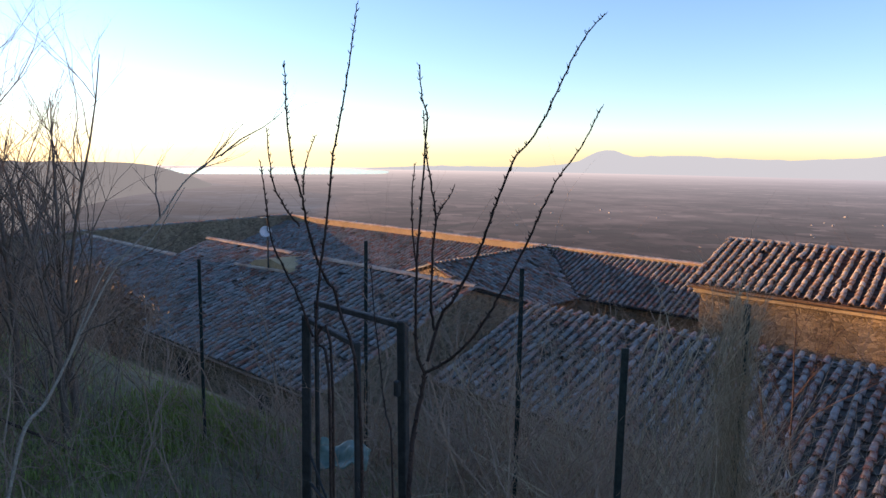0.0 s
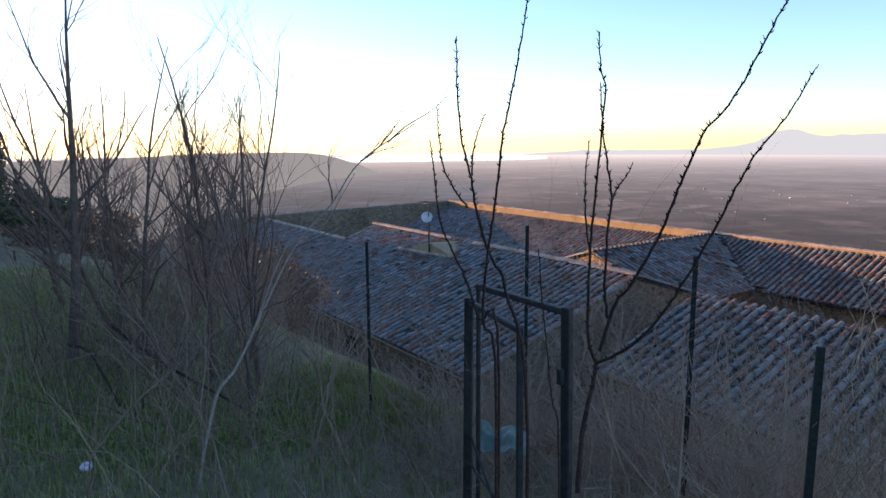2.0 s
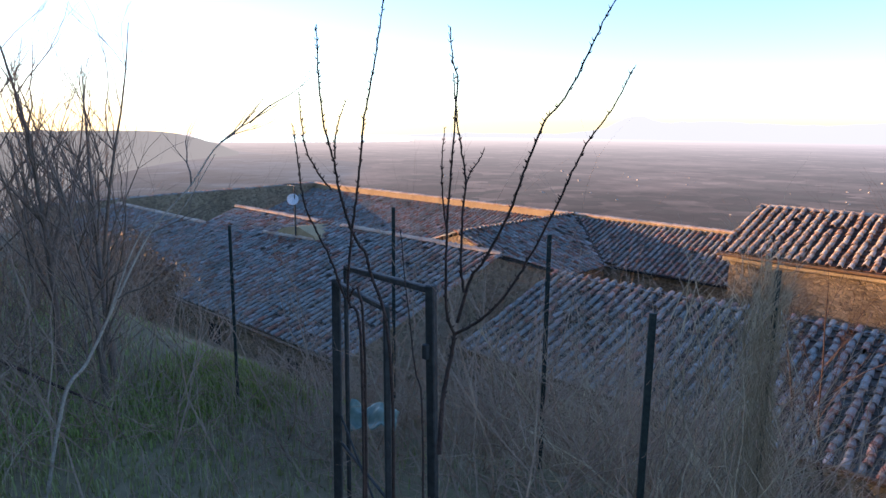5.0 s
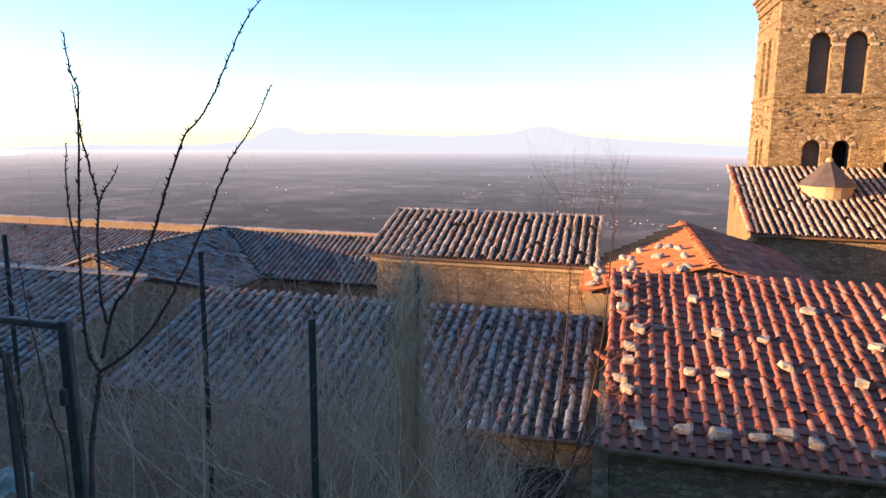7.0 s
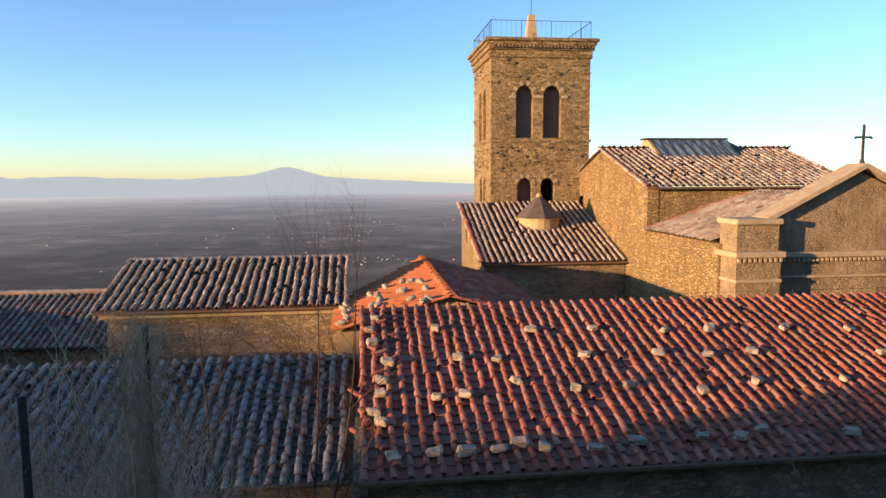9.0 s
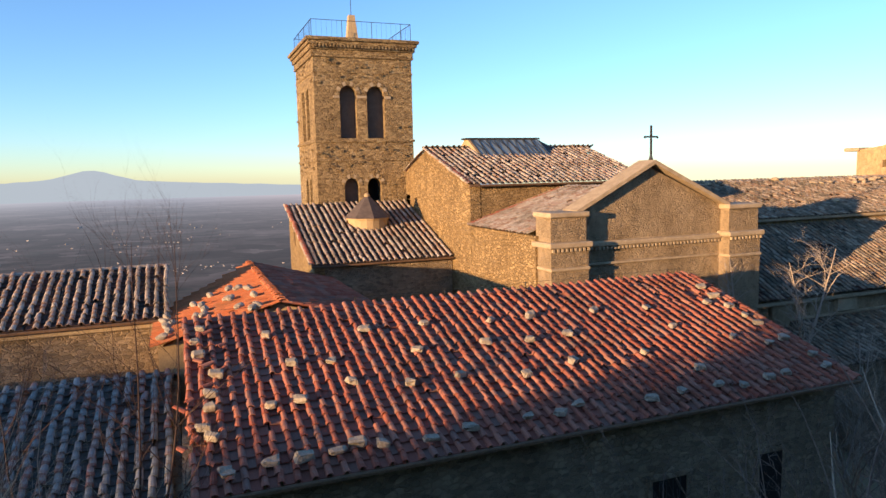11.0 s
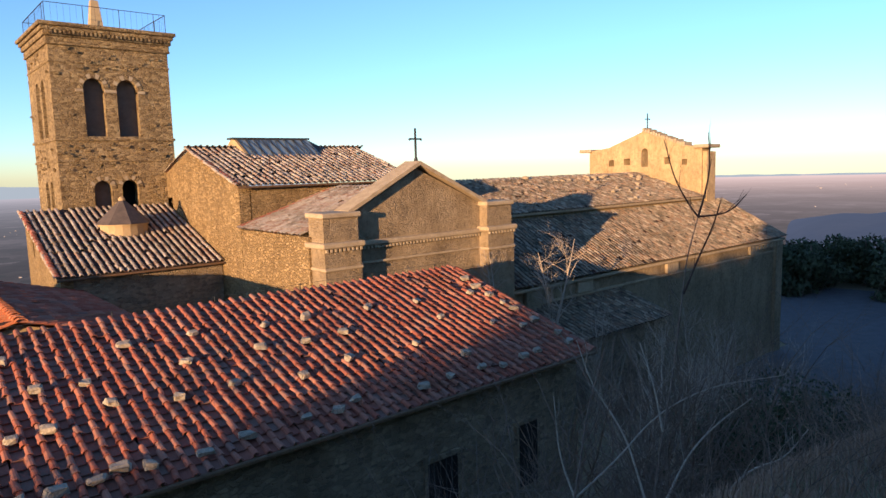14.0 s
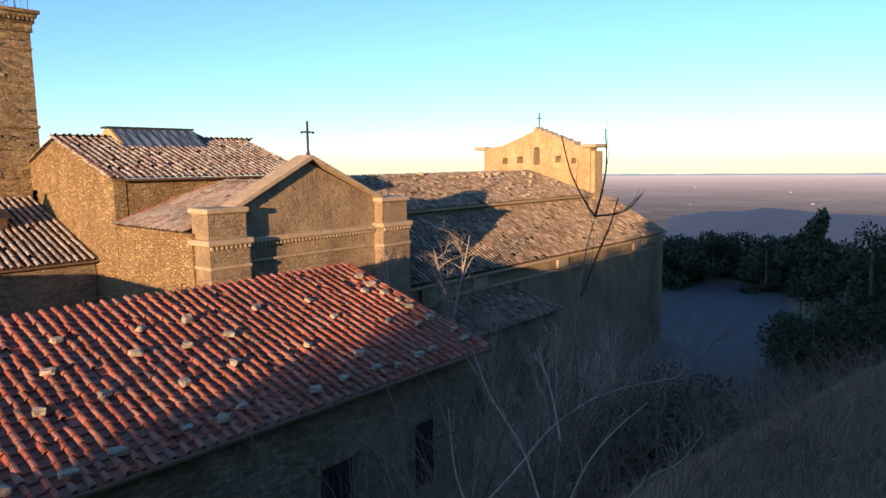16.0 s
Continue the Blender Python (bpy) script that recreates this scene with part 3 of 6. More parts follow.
ridge_tiles(large, (-47.4, 17.8, -5.70), (-34.9, 17.8, -5.70), M_RIDGE, seed=11, w=0.42)
ridge_tiles(large, (-34.9, 17.8, -5.70), (-35.3, 20, -5.04), M_GREY, seed=13)
ridge_tiles(large, (-16.05, 12.4, -7.40), (-15.9, 20, -5.0), M_GREY, seed=8)
eaves_board(large, (-47.4, 12.32, -7.45), (-16.1, 12.32, -7.45), M_GUTTER)
prism("gable", [(-29.2, -5.66), (-25.4, -5.60), (-25.6, -5.3), (-26.9, -5.0), (-28.2, -5.2)], "y", 18.3, 20.6, M_PLASTER, large, "small ochre plaster gable")
ridge_tiles(large, (-29.6, 18.1, -5.58), (-25.6, 18.3, -5.50), M_RIDGE, seed=9, w=0.24)
opening(large, -25.3, -24.3, -9.5, -8.15, 12.8)
opening(large, -19.6, -18.8, -9.5, -8.25, 12.8)

brown = thing("brown_roofed_house", "stone house with brown lichen-spotted tiled roof", "house")
prism("wall", [(25.2, -11), (33, -11), (33, -4.7), (29, -3.4), (25.2, -4.66)], "x", -9.2, -0.7, M_HOUSE, brown)
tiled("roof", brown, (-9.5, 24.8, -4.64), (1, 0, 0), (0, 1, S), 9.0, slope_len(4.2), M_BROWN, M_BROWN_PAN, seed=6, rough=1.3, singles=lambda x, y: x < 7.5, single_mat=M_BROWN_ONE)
ridge_tiles(brown, (-9.5, 29.0, -3.28), (-0.4, 29.0, -3.28), M_BROWN, seed=17)
eaves_board(brown, (-9.5, 24.72, -4.62), (-0.5, 24.72, -4.62), M_GUTTER)
box("cornice", -9.4, -0.6, 25.0, 25.3, -4.95, -4.75, M_TRIM, brown, bev=0.03)

orange = thing("orange_roofed_house", "small house with new orange tiled roof", "house")
prism("wall", [(-0.8, -11), (6.6, -11), (6.6, -4.9), (2.9, -3.9), (-0.8, -4.9)], "y", 21.5, 26.4, M_PLASTER, orange)
tiled("roof", orange, (-1.0, 32.2, -4.85), (0, -1, 0), (1, 0, 0.27), 11.0, slope_len(3.9, 0.27), M_ORANGE, M_ORANGE_PAN, seed=18, pitch=0.42, tile_w=0.13, rough=0.3, keep=lambda x, y: x > 5.6 - 1.47 * y)
# right slope of the same roof: its shade is put in as darker red clay
tiled("roof", orange, (6.8, 21.2, -4.85), (0, 1, 0), (-1, 0, 0.27), 11.0, slope_len(3.9, 0.27), M_RED, M_RED_PAN, seed=19, pitch=0.42, tile_w=0.13, rough=0.3)
ridge_tiles(orange, (2.9, 21.1, -3.75), (2.9, 32.3, -3.75), M_ORANGE, seed=20, w=0.34)
for i in range(24):
    rng = random.Random(300 + i)
    bm = bmesh.new()
    bmesh.ops.create_icosphere(bm, subdivisions=2, radius=0.17)
    for v in bm.verts:
        v.co = Vector((v.co.x * 1.2, v.co.y * 0.8, v.co.z * 0.6)) * (1 + 0.25 * noise.noise(v.co * 9 + Vector((i, 0, 0))))
    yy, xx = 21.6 + (i % 8) * 0.65 + rng.uniform(-0.3, 0.3), (-0.6 if i < 8 else rng.uniform(0.3, 2.3)) + rng.uniform(-0.2, 0.2)
    o = part("roof_stone", bm, M_ROCK)
    o.matrix_world = pose(xx, yy, -4.74 + (xx + 1.0) * 0.27 + 0.07, 0, -15, rng.uniform(0, 180))
    tagged(o, "pale stone lying on the orange tiles", "stone", group="stones on the orange roof")

wing = thing("courtyard_wing", "long tiled wing behind an ochre parapet", "building")
box("parapet", -50.3, -9.6, 36, 36.5, -14, -5.6, M_PARAPET, wing, "stained ochre plastered parapet wall")
ridge_tiles(wing, (-50.3, 36.2, -5.58), (-9.5, 36.2, -5.62), M_RIDGE, seed=21, w=0.5)
prism("parapet", [(14, -14), (36.5, -14), (36.5, -5.58), (19, -5.75), (14, -5.85)], "x", -50.85, -50.3, M_HOUSE, wing)
ridge_tiles(wing, (-50.6, 14, -5.85), (-50.6, 36, -5.57), M_GREY, seed=22, w=0.5)
tiled("roof", wing, (-50.3, 30.2, -7.95), (1, 0, 0), (0, 1, S), 27.0, slope_len(5.75), M_GREY, M_GREY_PAN, seed=23)
tiled("roof", wing, (-23.1, 31.4, -7.48), (1, 0, 0), (0, 1, 0.36), 13.6, slope_len(4.6, 0.36), M_GREY, M_GREY_PAN, seed=26, keep=lambda x, y: x > 5.3 - y * 1.15)
tiled("roof", wing, (-17.8, 25.4, -7.48), (0, 1, 0), (-1, 0, 0.345), 10.6, slope_len(5.3, 0.345), M_GREY, M_GREY_PAN, seed=27, keep=lambda x, y: x < 6.0 + y * 0.87)
tiled("roof", wing, (-28.4, 36.0, -7.48), (0, -1, 0), (1, 0, 0.345), 10.6, slope_len(5.3, 0.345), M_GREY, M_GREY_PAN, seed=28)
ridge_tiles(wing, (-23.1, 25.4, -5.6), (-23.1, 35.9, -5.6), M_GREY, seed=29)
ridge_tiles(wing, (-17.9, 31.3, -7.42), (-22.6, 35.9, -5.68), M_DARKCLAY, seed=30, w=0.16)
box("wall", -18.2, -9.6, 31.8, 32.2, -12, -7.5, M_HOUSE, wing)
box("wall", -18.6, -18.2, 25.6, 31.8, -12, -7.5, M_HOUSE, wing)
# near-black strip paints the shade under the courtyard eave
eaves_board(wing, (-17.8, 31.35, -7.42), (-9.6, 31.35, -7.42), M_DARK)
prism("gable_wall", [(-28, -12), (-18.0, -12), (-18.0, -7.5), (-23.1, -5.75), (-28, -7.5)], "y", 25.5, 25.9, M_HOUSE, wing)
# ---------------------------------------------------------------- church
def arch(x0, x1, z0, z1, n=7):
    """Outline of a round-headed opening."""
    r = (x1 - x0) / 2
    pts = [(x0, z0), (x1, z0)]
    for i in range(n + 1):
        a = math.pi * i / n
        pts.append(((x0 + x1) / 2 + math.cos(a) * r, z1 - r + math.sin(a) * r))
    return pts


def pierced(name, outline, holes, m, thick, material, parent, label=""):
    """A wall slab with openings cut right through. outline and holes lie in the wall's own x, z plane; m places it."""
    bm = bmesh.new()
    edges = []
    for loop in (outline, *holes):
        vs = [bm.verts.new((x, 0, z)) for x, z in loop]
        edges += [bm.edges.new((vs[i], vs[(i + 1) % len(vs)])) for i in range(len(vs))]
    r = bmesh.ops.triangle_fill(bm, use_beauty=True, edges=edges)
    ex = bmesh.ops.extrude_face_region(bm, geom=[g for g in r["geom"] if isinstance(g, bmesh.types.BMFace)])
    bmesh.ops.translate(bm, vec=(0, thick, 0), verts=[g for g in ex["geom"] if isinstance(g, bmesh.types.BMVert)])
    bmesh.ops.recalc_face_normals(bm, faces=bm.faces)
    bmesh.ops.transform(bm, matrix=m, verts=bm.verts)
    return part(name, bm, material, parent, label)


church = thing("church", "large stone church with tiled roofs and gabled transept", "church")
# transept front
gable = [(14.9, -14), (22.2, -14), (22.2, -1.5), (18.4, 0.20), (14.9, -1.5)]
prism("transept_front", gable, "y", 22.95, 23.5, M_GREYSTONE, church)
for x0, x1 in ((13.3, 15.0), (22.15, 23.9)):
    p = box("corner_pier", x0, x1, 22.35, 23.6, -14, -2.75, M_GREYSTONE, church)
    box("pier_top", x0 + 0.05, x1 - 0.05, 22.45, 23.6, -2.62, -1.62, M_GREYSTONE, p)
    box("pier_cap", x0 - 0.06, x1 + 0.06, 22.33, 23.7, -1.66, -1.45, M_TRIM, p, bev=0.04)
    box("pier_moulding", x0 - 0.14, x1 + 0.14, 22.2, 23.7, -2.85, -2.62, M_TRIM, p, bev=0.05)
    box("pier_moulding", x0 - 0.05, x1 + 0.05, 22.28, 23.6, -3.75, -3.62, M_TRIM, p, bev=0.03)
    for i in range(9):
        xx = x0 + 0.02 + i * (x1 - x0 - 0.04) / 8.4
        box("dentil", xx, xx + 0.09, 22.24, 22.4, -2.98, -2.86, M_TRIM, p)
box("moulding", 15.0, 22.15, 22.78, 23.0, -2.95, -2.72, M_TRIM, church, bev=0.05)
box("moulding", 15.0, 22.15, 22.86, 23.0, -3.7, -3.6, M_TRIM, church, bev=0.02)
for i in range(38):
    xx = 15.05 + i * 0.187
    box("dentil", xx, xx + 0.09, 22.8, 22.96, -3.07, -2.96, M_TRIM, church)
for sx, x0, z0 in ((1, 14.7, -1.55), (-1, 22.35, -1.55)):
    a, b2 = Vector((x0, 0, z0)), Vector((18.4, 0, 0.35))
    d = (b2 - a).normalized()
    n2 = Vector((-d.z, 0, d.x)) * (1 if sx > 0 else -1)
    pts = [a, b2, b2 + Vector((0, 0, 0.17)), a + n2 * 0.15]
    prism("raking_cornice", [(p.x, p.z) for p in pts], "y", 22.6, 23.7, M_TRIM, church)
tiled("transept_roof", church, (24.0, 23.6, -2.6), (0, 1, 0), (-1, 0, 0.32), 6.2, 5.8, M_NAVE, M_BROWN_PAN, seed=40, rough=1.8)
# lower lit side wall and its lean-to roof
prism("side_wall", [(23.4, -14), (29.75, -14), (29.75, -2.42), (23.4, -2.42)], "x", 13.2, 14.8, M_CHURCH, church)
tiled("side_roof", church, (13.05, 29.8, -2.4), (0, -1, 0), (1, 0, 0.32), 6.0, 5.7, M_BROWN, M_BROWN_PAN, seed=41)
ridge_tiles(church, (13.2, 29.75, -2.3), (18.4, 29.75, -0.68), M_RED, seed=42)
# choir
pierced("choir_end_wall", [(29.8, -14), (41.5, -14), (41.5, -0.25), (35.9, 1.5), (29.8, -0.42)], [[(38.9, -1.85), (39.6, -1.85), (39.6, -1.05), (38.9, -1.05)]], Matrix(((0, 1, 0, 13.2), (1, 0, 0, 0), (0, 0, 1, 0), (0, 0, 0, 1))), 0.6, M_CHURCH, church)
prism("choir_front_wall", [(13.75, -14), (24, -14), (24, -0.42), (13.75, -0.42)], "y", 29.8, 30.4, M_CHURCH, church)
# near-black block paints the unlit inside behind the choir window
box("shade_black", 13.85, 24, 30.5, 41.0, -14, -0.75, M_DARK, church)
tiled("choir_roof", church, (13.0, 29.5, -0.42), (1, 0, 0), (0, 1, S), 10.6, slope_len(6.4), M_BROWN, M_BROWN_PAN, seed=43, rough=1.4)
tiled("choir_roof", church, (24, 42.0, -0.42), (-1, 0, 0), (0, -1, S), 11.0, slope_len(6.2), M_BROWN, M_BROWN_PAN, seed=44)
ridge_tiles(church, (13.0, 35.85, 1.62), (23.8, 35.85, 1.62), M_BROWN, seed=45)
ridge_tiles(church, (13.1, 29.6, -0.35), (13.1, 35.85, 1.6), M_RED, seed=46)
eaves_board(church, (13.0, 29.45, -0.4), (23.6, 29.45, -0.4), M_GUTTER)
# glazed lantern on the choir roof
m, nt, b = mat("dusty_glass")
b.inputs["Base Color"].default_value = (0.20, 0.25, 0.25, 1)
b.inputs["Roughness"].default_value, b.inputs["Specular IOR Level"].default_value = 0.32, 0.5
bump(nt, b, noise_tex(nt, 6.0, 4), 0.3, 0.03)
M_GLASS = m
lantern = prism("lantern", [(33.2, 0.55), (35.85, 2.1), (36.3, 2.1), (38.8, 0.5)], "x", 15.75, 20.3, M_PLASTER, church, "ochre roof lantern with glazing")
lant = Vector((0, 2.65, 1.55)).normalized()
for i in range(9):
    x0 = 15.85 + i * 0.49
    q = []
    for xx, t in ((x0, 0.25), (x0 + 0.45, 0.25), (x0 + 0.45, 2.9), (x0, 2.9)):
        q.append(Vector((xx, 33.2, 0.55)) + lant * t + Vector((0, -0.035, 0.06)))
    q += [v + Vector((0, 0.01, -0.02)) for v in q]
    obj("pane", q, [(0, 1, 2, 3), (7, 6, 5, 4), (0, 4, 5, 1), (1, 5, 6, 2), (2, 6, 7, 3), (3, 7, 4, 0)], M_GLASS, lantern)
    bm = bmesh.new()
    box_bm(bm, x0 - 0.025, x0 - 0.01, 0, 3.0, 0, 0.04)
    o = part("glazing_bar", bm, M_METAL, lantern)
    o.matrix_world = Matrix.Translation((0, 33.15, 0.6)) @ pose(0, 0, 0, math.degrees(math.atan2(1.55, 2.65)), 0, 0)
for i in range(8):          # lattice laid over the glass
    for s in (-1, 1):
        xa = 15.9 + i * 0.56 + (0.5 if s < 0 else 0)
        vs, fs = [], []
        pa, pb = Vector((xa, 33.15, 0.63)) + lant * 0.3, Vector((xa + s * 0.5, 33.15, 0.63)) + lant * 2.9
        vs = [pa + Vector((-0.012, 0, 0)), pa + Vector((0.012, 0, 0)), pb + Vector((0.012, 0, 0)), pb + Vector((-0.012, 0, 0))]
        vs += [v + Vector((0, -0.008, 0.016)) for v in vs]
        obj("lattice_bar", vs, [(0, 1, 2, 3), (7, 6, 5, 4), (0, 4, 5, 1), (1, 5, 6, 2), (2, 6, 7, 3), (3, 7, 4, 0)], M_METAL, lantern)
hip = [(20.3, 33.2, 0.55), (20.3, 38.8, 0.5), (20.3, 36.3, 2.1), (20.3, 35.85, 2.1), (22.0, 34.6, 1.0), (22.0, 37.2, 1.0)]
obj("hipped_end", hip, [(0, 3, 2, 1), (0, 4, 3), (3, 4, 5, 2), (2, 5, 1), (0, 1, 5, 4)], M_DARKCLAY, lantern, "dark hipped end")
box("lantern_ridge", 15.6, 20.4, 35.7, 36.45, 2.1, 2.2, M_METAL, lantern)
# nave and aisle
prism("aisle_wall", [(24.2, -17), (47, -17), (47, -6.35), (41.5, -3.5), (29.4, -3.5), (24.2, -6.35)], "x", 24, 58.2, M_GREYSTONE, church)
tiled("aisle_roof", church, (24.0, 23.75, -6.3), (1, 0, 0), (0, 1, 0.53), 34.4, slope_len(5.7, 0.53), M_NAVE, M_BROWN_PAN, seed=47, rough=1.3)
box("aisle_cornice", 23.9, 58.5, 23.85, 24.3, -6.62, -6.4, M_TRIM, church, bev=0.06)
box("aisle_moulding", 24.0, 58.3, 24.1, 24.3, -7.5, -7.35, M_TRIM, church, bev=0.03)
for x0 in (31.0, 40.5, 52.5):
    box("cornice_block", x0, x0 + 1.4, 24.0, 24.3, -7.3, -6.65, M_TRIM, church, bev=0.02)
for x0 in (26.5, 57.0):
    box("buttress", x0, x0 + 1.2, 23.95, 24.3, -17, -6.6, M_GREYSTONE, church, bev=0.03)
for i in range(9):
    box("dentil", 52.8 + i * 0.62, 53.1 + i * 0.62, 23.95, 24.22, -7.0, -6.62, M_TRIM, church)
prism("nave_wall", [(29.4, -10), (41.5, -10), (41.5, -2.85), (35.6, -0.95), (29.4, -2.85)], "x", 24, 55, M_CHURCH, church)
box("nave_cornice", 24.0, 55, 29.15, 29.45, -3.05, -2.8, M_TRIM, church, bev=0.06)
tiled("nave_roof", church, (24.0, 29.1, -2.88), (1, 0, 0), (0, 1, 0.31), 31.0, slope_len(6.5, 0.31), M_NAVE, M_BROWN_PAN, seed=48, rough=1.4)
ridge_tiles(church, (24, 35.6, -0.84), (55, 35.6, -0.84), M_BROWN, seed=49)
# west front rising over the roofs
pierced("west_front", [(29.6, -10), (41.5, -10), (41.5, 1.4), (39.2, 1.7), (35.3, 3.1), (31.2, 1.6), (29.6, 1.4)],
        [arch(34.9, 35.6, -0.2, 1.5), [(36.8, 0.0), (37.5, 0.0), (37.5, 0.6), (36.8, 0.6)], [(38.6, -0.1), (39.2, -0.1), (39.2, 0.5), (38.6, 0.5)], [(32.6, 0.0), (33.2, 0.0), (33.2, 0.6), (32.6, 0.6)], [(31.0, -0.1), (31.5, -0.1), (31.5, 0.4), (31.0, 0.4)]],
        Matrix(((0, 1, 0, 55), (1, 0, 0, 0), (0, 0, 1, 0), (0, 0, 0, 1))), 1.2, M_FRONT, church, "pierced stone west front")
box("front_pier", 55.2, 56.6, 29.2, 30.3, -10, 1.0, M_FRONT, church)
for y0 in (28.9, 41.2):
    box("front_cap", 54.7, 56.9, y0, y0 + 1.4, 1.3, 1.62, M_TRIM, church, bev=0.08)
rs = random.Random(77)
for i in range(16):
    yy = 31.2 + i * 0.27
    box("coping_block", 54.9, 56.2, yy, yy + 0.22, 1.55 + (yy - 31.2) * 0.36, 1.78 + (yy - 31.2) * 0.36 + rs.uniform(0, 0.16), M_TRIM, church, bev=0.02)
# low chapel beside the aisle
side = thing("side_chapel", "low tiled chapel leaning against the aisle", "chapel")
prism("wall", [(20.9, -17), (24.2, -17), (24.2, -7.7), (20.9, -8.8)], "x", 25.6, 35.2, M_HOUSE, side)
tiled("roof", side, (25.4, 20.5, -8.8), (1, 0, 0), (0, 1, S), 10.0, slope_len(3.6), M_NAVE, M_BROWN_PAN, seed=50)


def cross(x, y, z, h, label):
    c = thing("iron_cross", label, "cross", at=(x, y, z))
    t = h * 0.025
    box("upright", -t, t, -t, t, 0, h, M_METAL, c)
    for s in (-1, 1):
        box("arm", min(0, s * h * 0.22) + (t if s > 0 else 0), max(0, s * h * 0.22) - (t if s < 0 else 0), -t, t, h * 0.68, h * 0.68 + 2 * t, M_METAL, c)
    for px, pz in ((-0.22, 0.69), (0.22, 0.69), (0, 1.0)):
        bm = bmesh.new()
        bmesh.ops.create_icosphere(bm, subdivisions=1, radius=h * 0.04, matrix=Matrix.Translation((px * h, 0, pz * h)))
        part("finial", bm, M_METAL, c)
    bm = bmesh.new()
    bmesh.ops.create_cone(bm, cap_ends=True, segments=8, radius1=h * 0.09, radius2=h * 0.03, depth=h * 0.2, matrix=Matrix.Translation((0, 0, h * 0.08)))
    part("foot", bm, M_METAL, c)


cross(18.55, 23.1, 0.46, 1.45, "wrought-iron cross on the transept gable")
cross(55.5, 35.3, 3.05, 1.6, "iron cross on the west front")

# ---------------------------------------------------------------- bell tower
tower = thing("bell_tower", "square rubble-stone bell tower with arched openings", "tower")
TX0, TX1, TY0, TY1 = 7.72, 13.74, 39.6, 45.6
def face_holes(a, b):
    """Two upper and two lower round-headed openings on a face that runs from a to b."""
    k = (b - a) / 6.02
    return [arch(a + p * k, a + q * k, z0, z1) for p, q, z0, z1 in ((1.5, 2.53, 2.42, 5.5), (3.15, 4.25, 2.42, 5.5), (1.61, 2.51, -1.9, 0.05), (3.03, 3.9, -1.9, 0.05))]
def tapered(a, b, z0=-14, z1=7.2):
    return [(a, z0), (b, z0), (b, z1), (a, z1)]
pierced("front_wall", tapered(TX0, TX1), face_holes(TX0, TX1), Matrix.Translation((0, TY0, 0)), 0.8, M_TOWER, tower)
pierced("back_wall", tapered(TX0, TX1), face_holes(TX0, TX1), Matrix.Translation((0, TY1 - 0.8, 0)), 0.8, M_TOWER, tower)
for x in (TX0, TX1 - 0.8):
    pierced("side_wall", tapered(TY0 + 0.805, TY1 - 0.805), face_holes(TY0 + 0.3, TY1 - 0.3), Matrix(((0, 1, 0, x), (1, 0, 0, 0), (0, 0, 1, 0), (0, 0, 0, 1))), 0.8, M_TOWER, tower)
M_SHUTTER = grainy("weathered_boards", (0.10, 0.075, 0.055), (0.16, 0.12, 0.09), 3.0)
# near-black block paints the dark behind the tower openings
box("black_core", TX0 + 1.2, TX1 - 1.2, TY0 + 1.2, TY1 - 1.2, -13.9, 7.0, M_DARK, tower)
for p, q, z0, z1 in ((1.45, 2.58, 2.42, 5.5), (3.1, 4.3, 2.42, 5.5), (1.56, 2.56, -1.9, 0.1)):
    s = box("shutter", TX0 + p, TX0 + q, TY0 + 0.45, TY0 + 0.52, z0, z1, M_SHUTTER, tower, "weathered board shutter")
    for i in range(1, 4):
        zz = z0 + (z1 - z0) * i / 4
        box("rail", TX0 + p, TX0 + q, TY0 + 0.43, TY0 + 0.46, zz - 0.03, zz + 0.03, M_SHUTTER, s)
    k = (TY1 - TY0 - 0.6) / 6.02
    box("shutter", TX0 + 0.45, TX0 + 0.52, TY0 + 0.3 + p * k, TY0 + 0.3 + q * k, z0, z1, M_SHUTTER, tower)
for z, h, out in ((2.18, 0.16, 0.09), (1.05, 0.14, 0.06), (6.2, 0.10, 0.05), (7.1, 0.14, 0.12)):
    box("string_course", TX0 - out, TX1 + out, TY0 - out, TY1 + out, z, z + h, M_TOWER, tower, bev=0.03)
for z in (4.75,):
    for p, q in ((1.1, 1.5), (2.53, 3.15), (4.25, 4.65)):
        box("impost", TX0 + p, TX0 + q, TY0 - 0.07, TY0 + 0.5, z, z + 0.16, M_TRIM, tower, bev=0.02)
for p, q, zs in ((1.5, 2.53, 5.5), (3.15, 4.25, 5.5), (1.61, 2.51, 0.05), (3.03, 3.9, 0.05)):
    r, cx = (q - p) / 2, TX0 + (p + q) / 2
    for i in range(9):
        a0, a1 = math.pi * i / 9 + 0.03, math.pi * (i + 1) / 9 - 0.03
        o4 = [(cx + math.cos(a) * rr, zs - r + math.sin(a) * rr) for a, rr in ((a0, r), (a1, r), (a1, r + 0.24), (a0, r + 0.24))]
        prism("voussoir", o4, "y", TY0 - 0.035, TY0 + 0.1, M_TRIM if i % 2 else M_TOWER, tower)
for i, (z, out) in enumerate(((7.24, 0.10), (7.52, 0.2), (7.8, 0.3), (8.0, 0.42))):
    box("cornice", TX0 - out, TX1 + out, TY0 - out, TY1 + out, z, z + (0.28 if i < 2 else 0.2), M_TOWER, tower, bev=0.04)
for i in range(30):
    xx = TX0 - 0.1 + i * 0.21
    box("bracket", xx, xx + 0.1, TY0 - 0.36, TY0 - 0.28, 7.62, 7.8, M_TOWER, tower)
bm = bmesh.new()
bmesh.ops.create_cone(bm, cap_ends=True, segments=4, radius1=0.52, radius2=0.26, depth=1.8, matrix=Matrix.Translation((10.6, 41.6, 9.1)) @ Matrix.Rotation(radians(45), 4, "Z"))
